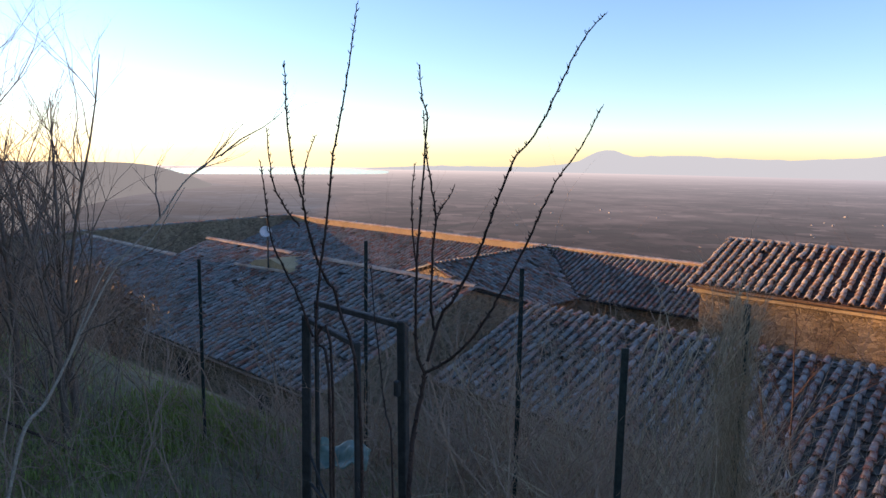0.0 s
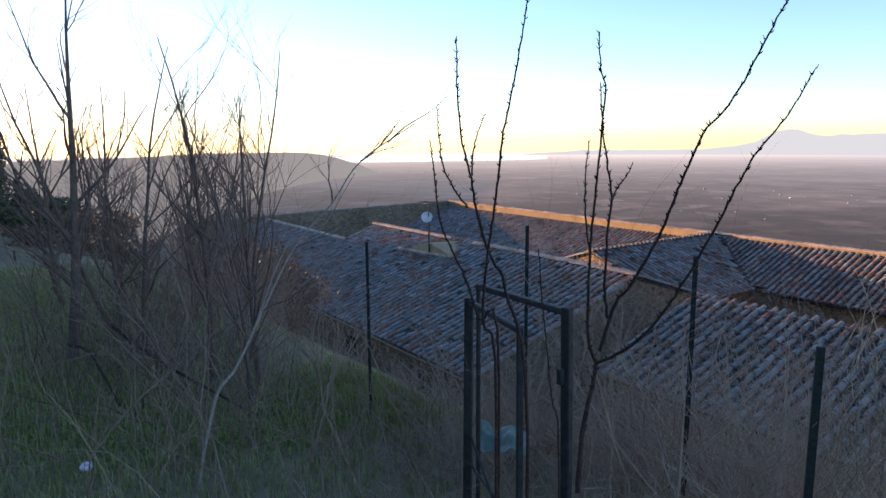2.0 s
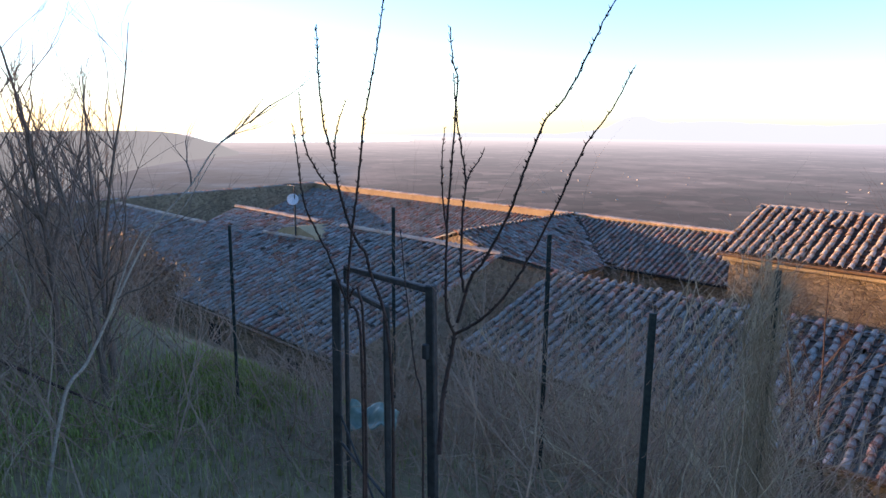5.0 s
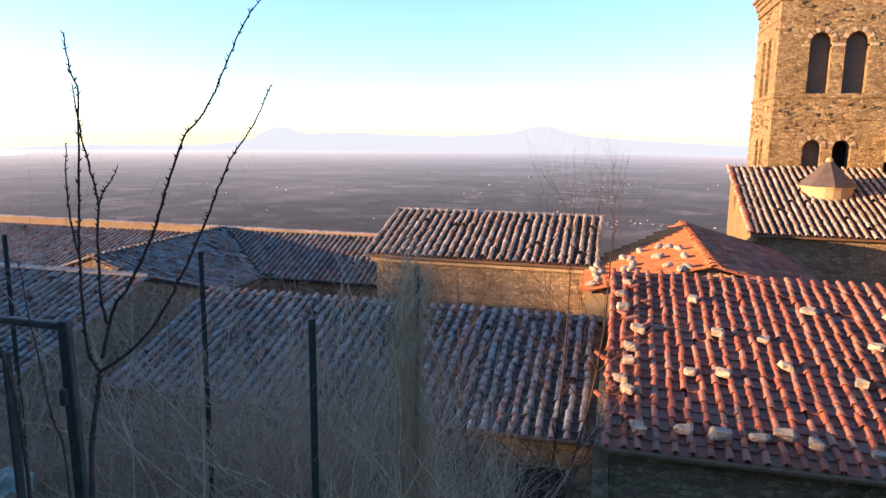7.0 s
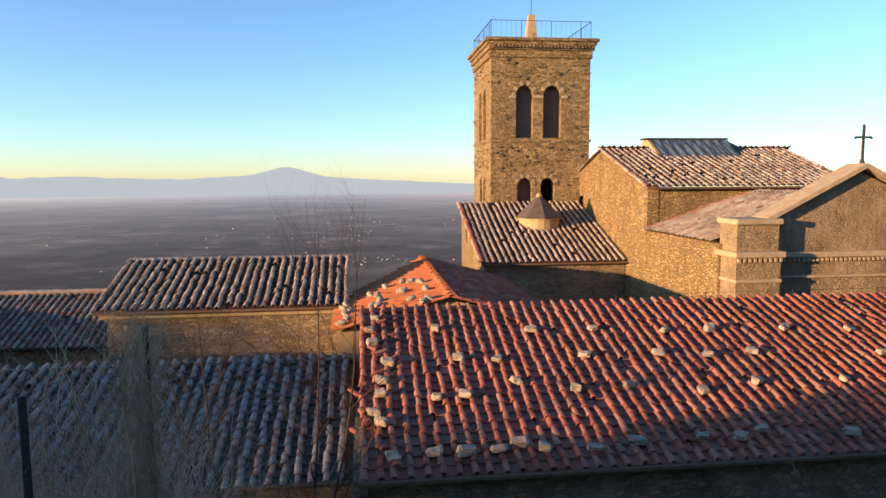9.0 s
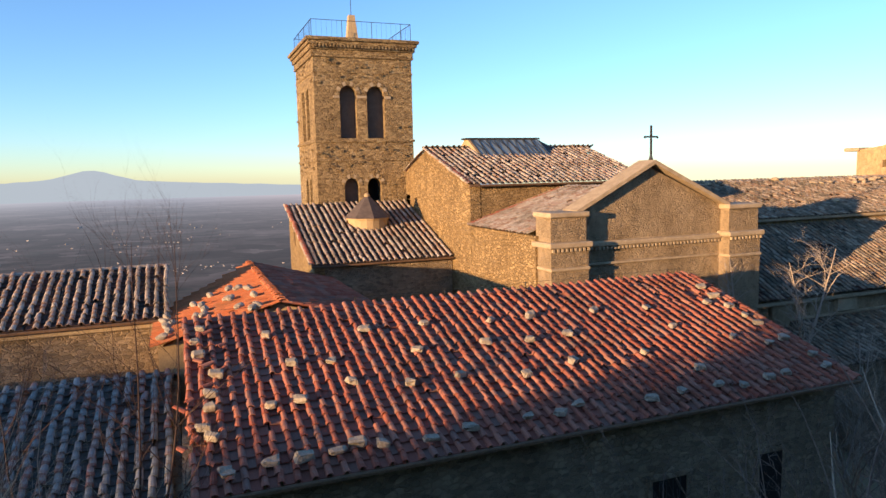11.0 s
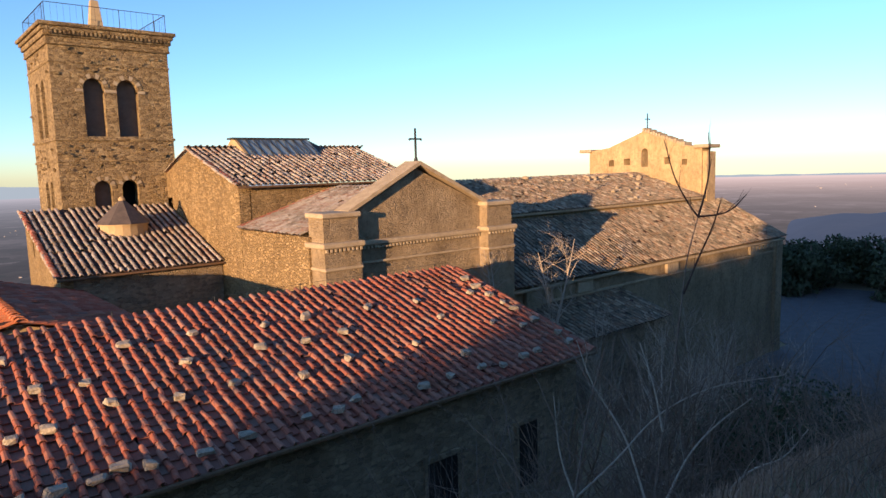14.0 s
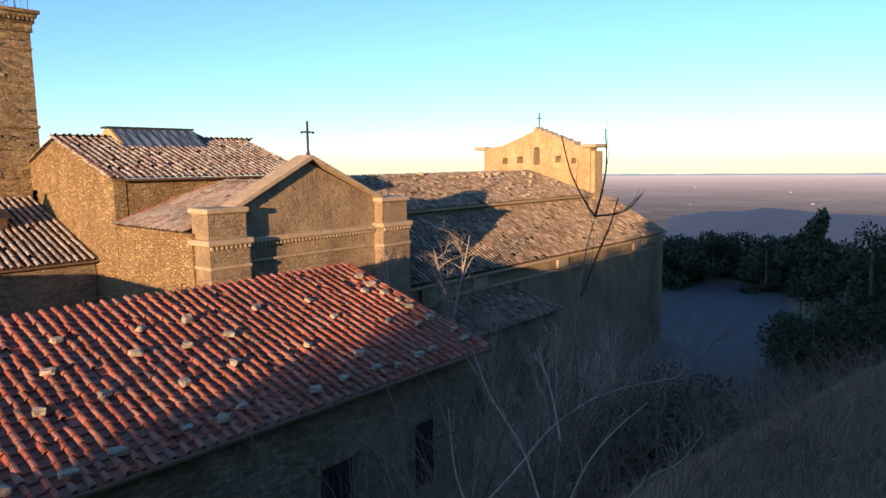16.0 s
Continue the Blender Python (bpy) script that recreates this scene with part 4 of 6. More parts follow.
part("pinnacle", bm, M_PLASTER, tower, "ochre stone pinnacle")
railing = thing("tower_railing", "thin iron railing round the tower's flat top", "railing")
for a, c in (((TX0, TY0), (TX1, TY0)), ((TX1, TY0), (TX1, TY1)), ((TX1, TY1), (TX0, TY1)), ((TX0, TY1), (TX0, TY0))):
    L = math.hypot(c[0] - a[0], c[1] - a[1])
    for i in range(int(L / 0.3)):
        t = i * 0.3 / L
        x, y = a[0] + (c[0] - a[0]) * t, a[1] + (c[1] - a[1]) * t
        w = 0.014 if i % 6 == 0 else 0.004
        box("baluster", x - w, x + w, y - w, y + w, 8.2, 9.2, M_METAL, railing)
    x0, x1, y0, y1 = min(a[0], c[0]), max(a[0], c[0]), min(a[1], c[1]), max(a[1], c[1])
    box("handrail", x0 - 0.02, x1 + 0.02, y0 - 0.02, y1 + 0.02, 9.2, 9.225, M_METAL, railing)
box("lightning_rod", 10.585, 10.615, 41.585, 41.615, 9.98, 11.4, M_METAL, tower)

# ---------------------------------------------------------------- low chapel with cupola
chapel = thing("chapel", "low stone chapel with brown tiled roof", "chapel")
pierced("gable_wall", [(32.2, -12), (39.6, -12), (39.6, -1.62), (32.2, -4.22)], [[(37.6, -3.6), (37.9, -3.6), (37.9, -2.7), (37.6, -2.7)]], Matrix(((0, 1, 0, 5.95), (1, 0, 0, 0), (0, 0, 1, 0), (0, 0, 0, 1))), 0.5, M_CHURCH, chapel)
prism("wall", [(6.46, -12), (13.15, -12), (13.15, -4.22), (6.46, -4.22)], "y", 32.2, 32.7, M_HOUSE, chapel)
tiled("roof", chapel, (5.75, 31.9, -4.12), (1, 0, 0), (0, 1, 0.345), 7.3, 8.1, M_BROWN, M_BROWN_PAN, seed=8)
ridge_tiles(chapel, (5.8, 31.9, -4.05), (5.8, 39.6, -1.4), M_RED, seed=52)
eaves_board(chapel, (5.75, 31.82, -4.1), (13.1, 31.82, -4.1), M_GUTTER)
bm = bmesh.new()
bmesh.ops.create_cone(bm, cap_ends=True, segments=20, radius1=1.12, radius2=1.12, depth=1.2, matrix=Matrix.Translation((9.87, 36.6, -2.75)))
bmesh.ops.create_cone(bm, cap_ends=True, segments=20, radius1=1.2, radius2=1.2, depth=0.1, matrix=Matrix.Translation((9.87, 36.6, -2.2)))
cup = part("drum", bm, M_PLASTER, chapel, "round ochre cupola drum")
bm = bmesh.new()
bmesh.ops.create_cone(bm, cap_ends=True, segments=8, radius1=1.36, radius2=0.16, depth=1.15, matrix=Matrix.Translation((9.87, 36.6, -1.58)))
part("cap", bm, grainy("dark_lead", (0.06, 0.05, 0.045), (0.14, 0.11, 0.09), 4.0, 0.7), cup, "dark faceted conical cap")
bm = bmesh.new()
bmesh.ops.create_icosphere(bm, subdivisions=2, radius=0.17, matrix=Matrix.Translation((9.87, 36.6, -0.95)))
part("knob", bm, M_PLASTER, cup)

# stones that stand out of the tower's worn faces
rp = random.Random(91)
bm = bmesh.new()
bmesh.ops.create_cube(bm, size=1.0)
bmesh.ops.bevel(bm, geom=bm.edges[:], offset=0.12, segments=1, affect="EDGES")
PROUD = bpy.data.meshes.new("projecting_stone")
bm.to_mesh(PROUD)
bm.free()
PROUD.materials.append(M_TOWER)
for i in range(150):
    z = rp.choice((rp.uniform(5.6, 7.1), rp.uniform(0.4, 2.0), rp.uniform(-3, 7)))
    t = rp.uniform(0.15, 5.85)
    if 1.3 < t < 4.5 and (2.2 < z < 5.8 or -2.1 < z < 0.4):
        continue
    o = new("projecting_stone", PROUD)
    w, h, d = rp.uniform(0.12, 0.34), rp.uniform(0.07, 0.15), rp.uniform(0.08, 0.2)
    front = i % 3 > 0
    x, y = (TX0 + t, TY0) if front else (TX0, TY0 + t)
    o.matrix_world = Matrix.Translation((x, y, z)) @ Matrix.Diagonal((w, d, h, 1) if front else (d, w, h, 1))
    o.parent = tower
# rubble lying on the nave roof
for i in range(34):
    y = rp.choice((rp.uniform(29.6, 35.2), rp.uniform(34.2, 35.4)))
    x = rp.uniform(30, 54) if i % 2 else rp.uniform(44, 54)
    bm = bmesh.new()
    bmesh.ops.create_icosphere(bm, subdivisions=1, radius=1.0)
    sx, sy, sz = rp.uniform(0.15, 0.4), rp.uniform(0.12, 0.25), rp.uniform(0.08, 0.18)
    for v in bm.verts:
        k = 1 + 0.3 * noise.noise(v.co * 1.7 + Vector((i, 0, 0)))
        v.co = (v.co.x * sx * k, v.co.y * sy * k, v.co.z * sz * k)
    o = part("roof_stone", bm, M_TRIM)
    o.matrix_world = pose(x, y, -2.88 + (y - 29.1) * 0.31 + 0.1 + sz * 0.6, math.degrees(math.atan(0.325)), 0, rp.uniform(-60, 60))
    tagged(o, "loose pale stone lying on the worn nave roof", "stone", group="stones on the nave roof")
# ---------------------------------------------------------------- plants
def tube(vs, fs, pts, radii, sides=5):
    """A tapered limb along pts."""
    base = len(vs)
    n = len(pts)
    for i, p in enumerate(pts):
        d = (pts[min(i + 1, n - 1)] - pts[max(i - 1, 0)]).normalized()
        u = d.cross(Vector((0.3, 0.9, 0.2))).normalized()
        w = d.cross(u)
        for j in range(sides):
            a = math.tau * j / sides
            vs.append(p + (u * math.cos(a) + w * math.sin(a)) * radii[i])
    for i in range(n - 1):
        for j in range(sides):
            a, c = base + i * sides + j, base + i * sides + (j + 1) % sides
            fs.append((a, c, c + sides, a + sides))


def spline(pts, n):
    """Catmull-Rom through pts."""
    pts = [Vector(p) for p in pts]
    ext = [pts[0] * 2 - pts[1]] + pts + [pts[-1] * 2 - pts[-2]]
    out = []
    for i in range(len(pts) - 1):
        a, b, c, d = ext[i:i + 4]
        for k in range(n):
            t = k / n
            out.append(0.5 * ((2 * b) + (c - a) * t + (2 * a - 5 * b + 4 * c - d) * t * t + (3 * b - a - 3 * c + d) * t ** 3))
    return out + [pts[-1]]


def grow(vs, fs, rng, p, d, length, r, depth, up=0.12, spread=0.6, kids=(3, 5), sides=4):
    """A bare limb with its side branches."""
    n = 6 if depth > 0 else 4
    pts, q = [p.copy()], p.copy()
    for i in range(n):
        d = (d + Vector((rng.gauss(0, 0.15), rng.gauss(0, 0.15), rng.gauss(0, 0.09) + up * 0.45))).normalized()
        q = q + d * (length / n)
        pts.append(q.copy())
    tube(vs, fs, pts, [r * (1 - 0.75 * i / n) for i in range(n + 1)], sides)
    if depth <= 0:
        return
    for _ in range(rng.randint(*kids)):
        k = rng.randint(1, n)
        dd = (pts[k] - pts[k - 1]).normalized()
        side = Vector((rng.gauss(0, 1), rng.gauss(0, 1), rng.gauss(0, 0.5))).normalized()
        grow(vs, fs, rng, pts[k], (dd + side * spread + Vector((0, 0, up))).normalized(), length * rng.uniform(0.4, 0.75) * (1.15 - 0.4 * k / n), r * (1 - 0.7 * k / n) * 0.65, depth - 1, up, spread, kids, sides)


M_BARK = grainy("grey_bark", (0.12, 0.085, 0.065), (0.26, 0.195, 0.15), 14, 0.95, 60, 0.5)
M_TWIG = grainy("dark_twig", (0.035, 0.022, 0.018), (0.09, 0.055, 0.042), 30, 0.8, 120, 0.5)
M_PALE = grainy("pale_bark", (0.28, 0.23, 0.17), (0.48, 0.40, 0.31), 20, 0.9, 80, 0.4)
M_STRAW = grainy("dry_stems", (0.31, 0.23, 0.145), (0.54, 0.43, 0.285), 9, 0.95, 50, 0.2)
M_WEED = grainy("brown_weeds", (0.25, 0.16, 0.112), (0.46, 0.325, 0.23), 7, 0.95, 50, 0.2)
M_GRASS = grainy("winter_grass", (0.33, 0.275, 0.14), (0.31, 0.41, 0.13), 0.9, 0.9, 40, 0.2)


def leaf_mat(name, a, b2):
    m, nt, b = mat(name)
    g = nt.nodes.new("ShaderNodeNewGeometry")
    c = ramp(nt, g.outputs["Random Per Island"], [(0, a), (1, b2)])
    nt.links.new(c, b.inputs["Base Color"])
    b.inputs["Roughness"].default_value = 0.7
    return m


M_LEAF = leaf_mat("evergreen_leaves", (0.03, 0.042, 0.02), (0.075, 0.095, 0.045))
M_DRYLEAF = leaf_mat("russet_leaves", (0.11, 0.065, 0.04), (0.2, 0.13, 0.08))


def bare_tree(name, x, y, h, seed, label, stems=1, spread=0.55, r=0.05, depth=3, lean=(0, 0), material=None, z=None, kids=(3, 5), category="tree", up=0.1):
    rng = random.Random(seed)
    z = ground_z(x, y) - 0.1 if z is None else z
    t = thing(name, label, category, at=(x, y, z))
    tv, tf, bv, bf = [], [], [], []
    for s in range(stems):
        a = rng.uniform(0, math.tau)
        d = Vector((math.cos(a) * 0.28 * (stems > 1) + lean[0], math.sin(a) * 0.28 * (stems > 1) + lean[1], 1)).normalized()
        hh = h * rng.uniform(0.75, 1.0)
        pts, q = [Vector((0, 0, 0))], Vector((0, 0, 0))
        n = 9
        for i in range(n):
            d = (d + Vector((rng.gauss(0, 0.05), rng.gauss(0, 0.05), 0.04))).normalized()
            q = q + d * hh / n
            pts.append(q.copy())
        rad = [r * (1 - 0.85 * i / n) for i in range(n + 1)]
        tube(tv, tf, pts, rad, 7)
        for i in range(2, n):
            for _ in range(rng.randint(1, 3)):
                a = rng.uniform(0, math.tau)
                dd = Vector((math.cos(a) * spread, math.sin(a) * spread, rng.uniform(0.5, 1.1))).normalized()
                grow(bv, bf, rng, pts[i], dd, hh * rng.uniform(0.22, 0.45) * (1.2 - 0.06 * i), rad[i] * 0.55, depth - 1, up, spread, kids)
    obj("trunk", tv, tf, material or M_BARK, t, smooth=True)
    obj("branchwork", bv, bf, material or M_BARK, t)
    return t


def leaf_cloud(rng, blobs, n, size):
    """Leaves scattered in and near the skin of uneven clumps. blobs: (centre, radii)."""
    vs, fs = [], []
    for _ in range(n):
        c, rad = rng.choice(blobs)
        v = Vector((rng.gauss(0, 1), rng.gauss(0, 1), rng.gauss(0, 1))).normalized()
        k = (0.55 + 0.5 * rng.random() ** 0.6) * (1 + 0.35 * noise.noise(v * 2.2 + Vector(c)))
        p = Vector((c[0] + v.x * rad[0] * k, c[1] + v.y * rad[1] * k, c[2] + v.z * rad[2] * k))
        u = Vector((rng.gauss(0, 1), rng.gauss(0, 1), rng.gauss(0, 1))).normalized()
        w = u.cross(v).normalized()
        s = size * rng.uniform(0.6, 1.4)
        b = len(vs)
        vs += [p - u * s, p + w * s * 0.45, p + u * s, p - w * s * 0.45]
        fs.append((b, b + 1, b + 2, b + 3))
    return vs, fs


def evergreen(name, x, y, z, h, w, seed, label, conical=False, material=None, n=2600, size=0.16, category="tree", low=0.35):
    rng = random.Random(seed)
    t = thing(name, label, category, at=(x, y, z))
    tv, tf = [], []
    tube(tv, tf, [Vector((0, 0, 0)), Vector((0.05, 0, h * 0.4)), Vector((0, 0.05, h * 0.9))], [0.05 * h * 0.5, 0.035 * h * 0.5, 0.01 * h], 6)
    blobs = []
    for i in range(9 if conical else 11):
        k = i / 9
        if conical:
            blobs.append(((rng.gauss(0, w * 0.06), rng.gauss(0, w * 0.06), h * (0.12 + 0.84 * k)), (w * (1 - k * 0.85) * 0.5, w * (1 - k * 0.85) * 0.5, h * 0.11)))
        else:
            a = rng.uniform(0, math.tau)
            rr = rng.uniform(0.1, 0.38) * w
            blobs.append(((math.cos(a) * rr, math.sin(a) * rr, h * rng.uniform(low, 0.82)), (w * rng.uniform(0.16, 0.28), w * rng.uniform(0.16, 0.28), h * rng.uniform(0.13, 0.22))))
    lv, lf = leaf_cloud(rng, blobs, n, size)
    obj("trunk", tv, tf, M_BARK, t)
    obj("crown", lv, lf, material or M_LEAF, t)
    return t


def blades(name, label, spots, n, hmin, hmax, width, material, seed, lean=0.35, droop=0.3):
    """Grass or dry stems, rooted on the ground, in spots (x, y, spread)."""
    rng = random.Random(seed)
    vs, fs = [], []
    for _ in range(n):
        x0, y0, sp = rng.choice(spots)
        x, y = x0 + rng.gauss(0, sp), y0 + rng.gauss(0, sp)
        if math.hypot(x, y) < 1.0:
            continue
        z = ground_z(x, y) - 0.02
        h = rng.uniform(hmin, hmax)
        a = rng.uniform(0, math.tau)
        d = Vector((math.cos(a), math.sin(a), 0)) * lean * rng.random()
        w = Vector((-math.sin(a), math.cos(a), 0)) * width
        p = Vector((x, y, z))
        k = len(vs)
        mid = p + d * h * 0.5 + Vector((0, 0, h * 0.6))
        tip = p + d * h * (1 + droop) + Vector((0, 0, h * (1 - droop * rng.random())))
        vs += [p - w, p + w, mid + w * 0.8, mid - w * 0.8, tip]
        fs += [(k, k + 1, k + 2, k + 3), (k + 3, k + 2, k + 4)]
    return tagged(obj(name, vs, fs, material), label, "grass", kind="stuff")


def weeds(name, label, spots, n, hmin, hmax, material, seed, r=0.0048, bend=0.45):
    """Thin branching dry weed stems."""
    rng = random.Random(seed)
    vs, fs = [], []
    for _ in range(n):
        x0, y0, sp = rng.choice(spots)
        x, y = x0 + rng.gauss(0, sp), y0 + rng.gauss(0, sp)
        if math.hypot(x, y) < 1.3:
            continue
        p = Vector((x, y, ground_z(x, y) - 0.02))
        h = rng.uniform(hmin, hmax)
        d = Vector((rng.gauss(0, bend), rng.gauss(0, bend), 1)).normalized()
        grow(vs, fs, rng, p, d, h, r, 2, 0.0, 0.85, (2, 4), 3)
    return tagged(obj(name, vs, fs, material), label, "weeds", kind="stuff")


# near shrub with long budded shoots
def shoot(parent, pts, r0, r1, seed, material=None):
    rng = random.Random(seed)
    path = spline(pts, 5)
    n = len(path)
    path = [p + Vector((rng.gauss(0, 0.0007), rng.gauss(0, 0.0007), 0)) for p in path]
    vs, fs = [], []
    tube(vs, fs, path, [r0 + (r1 - r0) * i / (n - 1) for i in range(n)], 6)
    for i in range(2, n - 1):
        for _ in range(2):
            t = rng.random()
            p = path[i].lerp(path[i + 1], t)
            d = Vector((rng.gauss(0, 1), rng.gauss(0, 1), 0.6)).normalized()
            r = r0 + (r1 - r0) * i / n
            if rng.random() < 0.75:
                tube(vs, fs, [p, p + d * (r + 0.002), p + d * (r + 0.005) + Vector((0, 0, 0.003))], [r * 0.5 + 0.0006, r * 0.4 + 0.0005, 0.0003], 4)
    return obj("shoot", vs, fs, material or M_TWIG, parent, smooth=True)


shrub = thing("budding_shrub", "leafless shrub with long dark budded shoots", "shrub")
SHOOTS = [
    ([(-0.986, 1.231, -0.467), (-0.939, 1.246, -0.435), (-0.894, 1.263, -0.387), (-0.857, 1.273, -0.330), (-0.823, 1.277, -0.273), (-0.778, 1.293, -0.170), (-0.742, 1.291, -0.097), (-0.711, 1.278, -0.054), (-0.673, 1.269, -0.013), (-0.639, 1.254, 0.025), (-0.605, 1.237, 0.070)], 0.0036, 0.0009),
    ([(-0.974, 1.226, -0.438), (-0.957, 1.246, -0.342), (-0.930, 1.249, -0.309), (-0.901, 1.258, -0.253), (-0.872, 1.265, -0.193), (-0.848, 1.263, -0.135), (-0.823, 1.259, -0.085), (-0.792, 1.255, -0.020), (-0.749, 1.257, 0.026), (-0.708, 1.253, 0.089), (-0.670, 1.242, 0.147), (-0.634, 1.231, 0.188), (-0.598, 1.219, 0.213)], 0.0036, 0.0009),
    ([(-0.986, 1.231, -0.467), (-0.983, 1.206, -0.424), (-0.978, 1.193, -0.349), (-0.970, 1.186, -0.242), (-0.953, 1.175, -0.149), (-0.931, 1.159, -0.060), (-0.904, 1.140, 0.051), (-0.887, 1.107, 0.091), (-0.864, 1.076, 0.139)], 0.0034, 0.0009),
    ([(-0.977, 1.248, -0.376), (-0.981, 1.242, -0.310), (-0.979, 1.243, -0.214), (-0.970, 1.240, -0.137), (-0.969, 1.224, -0.068), (-0.965, 1.207, -0.018), (-0.956, 1.191, 0.025), (-0.946, 1.174, 0.072)], 0.003, 0.0009),
    ([(-1.022, 1.242, -0.255), (-1.033, 1.238, -0.172), (-1.035, 1.237, -0.101), (-1.028, 1.237, -0.030)], 0.0022, 0.0009),
    ([(-0.991, 1.262, -0.158), (-0.987, 1.274, -0.123), (-0.977, 1.289, -0.099), (-0.971, 1.301, -0.073)], 0.0018, 0.0008),
    ([(-1.114, 1.144, -2.1), (-1.144, 1.194, -0.681), (-1.225, 1.198, -0.361), (-1.221, 1.159, -0.290), (-1.210, 1.120, -0.228), (-1.192, 1.087, -0.163), (-1.171, 1.055, -0.090), (-1.147, 1.019, -0.033), (-1.117, 0.986, 0.051), (-1.080, 0.958, 0.108), (-1.043, 0.930, 0.143)], 0.0042, 0.0009),
    ([(-1.139, 1.076, -2.1), (-1.169, 1.126, -0.613), (-1.212, 1.123, -0.416), (-1.206, 1.129, -0.265), (-1.181, 1.126, -0.170), (-1.154, 1.115, -0.091), (-1.123, 1.101, -0.010), (-1.085, 1.090, 0.066), (-1.046, 1.073, 0.137), (-1.006, 1.052, 0.201), (-0.970, 1.029, 0.243)], 0.0036, 0.0009),
    ([(-1.156, 1.098, -2.1), (-1.186, 1.148, -0.546), (-1.225, 1.122, -0.412), (-1.237, 1.097, -0.328), (-1.240, 1.068, -0.268), (-1.244, 1.035, -0.199), (-1.234, 1.017, -0.127), (-1.219, 1.000, -0.068), (-1.201, 0.982, -0.030)], 0.0034, 0.0009),
    ([(-1.233, 1.097, -0.167), (-1.230, 1.060, -0.128), (-1.223, 1.028, -0.080), (-1.206, 1.007, -0.034), (-1.185, 0.987, 0.036)], 0.0024, 0.0009),
    ([(-1.225, 1.101, -0.100), (-1.217, 1.098, -0.058), (-1.204, 1.099, -0.017), (-1.186, 1.105, 0.024)], 0.002, 0.0008),
    ([(-0.965, 1.164, -0.714), (-0.986, 1.196, -0.606), (-0.989, 1.224, -0.515), (-0.986, 1.231, -0.467)], 0.0055, 0.0038),
    ([(-1.096, 1.226, -2.1), (-1.126, 1.276, -0.818), (-1.183, 1.301, -0.614), (-1.208, 1.301, -0.451), (-1.224, 1.292, -0.273)], 0.003, 0.001),
]
for i, (pts, r0, r1) in enumerate(SHOOTS):
    shoot(shrub, pts, r0, r1, 400 + i)

# saplings and brush to the left
bare_tree("bare_tree", -7.9, 0.95, 4.3, 501, "leafless sapling standing in winter grass", 1, 0.6, 0.06, 3, kids=(3, 4))
bare_tree("bare_tree", -8.3, 1.5, 4.0, 502, "leafless multi-stemmed sapling in winter grass", 2, 0.55, 0.034, 3, kids=(3, 4))
bare_tree("bare_tree", -6.4, 1.95, 3.9, 503, "leafless slender sapling beside the fence", 1, 0.5, 0.034, 3, kids=(3, 4))
bare_tree("bare_tree", -6.9, 2.5, 3.4, 504, "leafless slender sapling beside the fence", 2, 0.5, 0.026, 3, kids=(3, 4))
bare_tree("bare_tree", -9.5, 2.6, 3.2, 505, "leafless thicket sapling on the slope", 3, 0.6, 0.026, 3, kids=(3, 4))
bare_tree("bare_tree", -11.0, 1.2, 4.0, 506, "leafless sapling on the grassy slope", 2, 0.6, 0.038, 3, kids=(3, 4))
leaning = thing("leaning_sapling", "pale bare sapling leaning across the slope", "tree")
shoot(leaning, [(-3.9, 1.1, -2.25), (-3.98, 1.30, -1.55), (-4.03, 1.45, -1.39), (-4.09, 1.66, -1.07), (-4.11, 1.89, -0.70), (-4.07, 2.15, -0.42), (-4.03, 2.34, -0.16), (-3.87, 2.66, 0.08)], 0.012, 0.003, 520, M_PALE)
shoot(leaning, [(-4.06, 1.56, -1.23), (-4.09, 1.83, -0.69), (-4.02, 2.03, -0.59), (-3.94, 2.25, -0.23)], 0.006, 0.002, 522, M_PALE)
vs, fs = [], []
rg = random.Random(521)
for p, d in (((-4.09, 1.66, -1.07), (0.3, 0.4, 0.4)), ((-4.11, 1.89, -0.70), (0.3, 0.5, 0.3)), ((-4.07, 2.15, -0.42), (-0.2, 0.2, 0.6)), ((-4.03, 2.34, -0.16), (0.3, 0.6, 0.4)), ((-4.03, 1.45, -1.39), (-0.4, 0.3, 0.5)), ((-3.95, 2.5, -0.04), (0.2, 0.6, 0.5))):
    grow(vs, fs, rg, Vector(p), Vector(d).normalized(), 0.5, 0.006, 2, 0.1, 0.5, (2, 4))
obj("branchwork", vs, fs, M_BARK, leaning)

for i, (x, y, h, w) in enumerate(((-14.5, 5.6, 2.4, 2.4), (-17.5, 6.5, 2.2, 2.6), (-22, 6.0, 2.4, 3.5), (-27, 4.5, 2.8, 4.0))):
    evergreen("brown_bush", x, y, ground_z(x, y) - 0.2, h, w, 540 + i, "dense russet-brown bush on the slope", material=M_DRYLEAF, n=3800, size=0.07, category="bush")
rb = random.Random(81)
for i in range(14):
    x, y = -19 - i * 1.7 + rb.uniform(-1, 1), 2.6 - i * 0.22 + rb.uniform(-0.8, 1.6)
    evergreen("hill_bush", x, y, ground_z(x, y) - 0.2, rb.uniform(0.8, 1.15), rb.uniform(1.8, 2.8), 840 + i, "dark brown-green bush along the hill path", material=M_DRYLEAF if i % 3 else M_LEAF, n=2200, size=0.07, category="bush", low=0.15)
# further bushes, out of view, added to shade the ground on the left
for i in range(8):
    x, y = -34 - i * 1.8 + rb.uniform(-0.8, 0.8), -2.6 - i * 0.45 + rb.uniform(-0.5, 0.5)
    z = ground_z(x, y) - 0.2
    evergreen("hill_bush", x, y, z, max(1.0, -1.5 - z), 3.2, 1200 + i, "dark brown-green bush along the hill path", n=2200, size=0.08, category="bush", low=0.15)
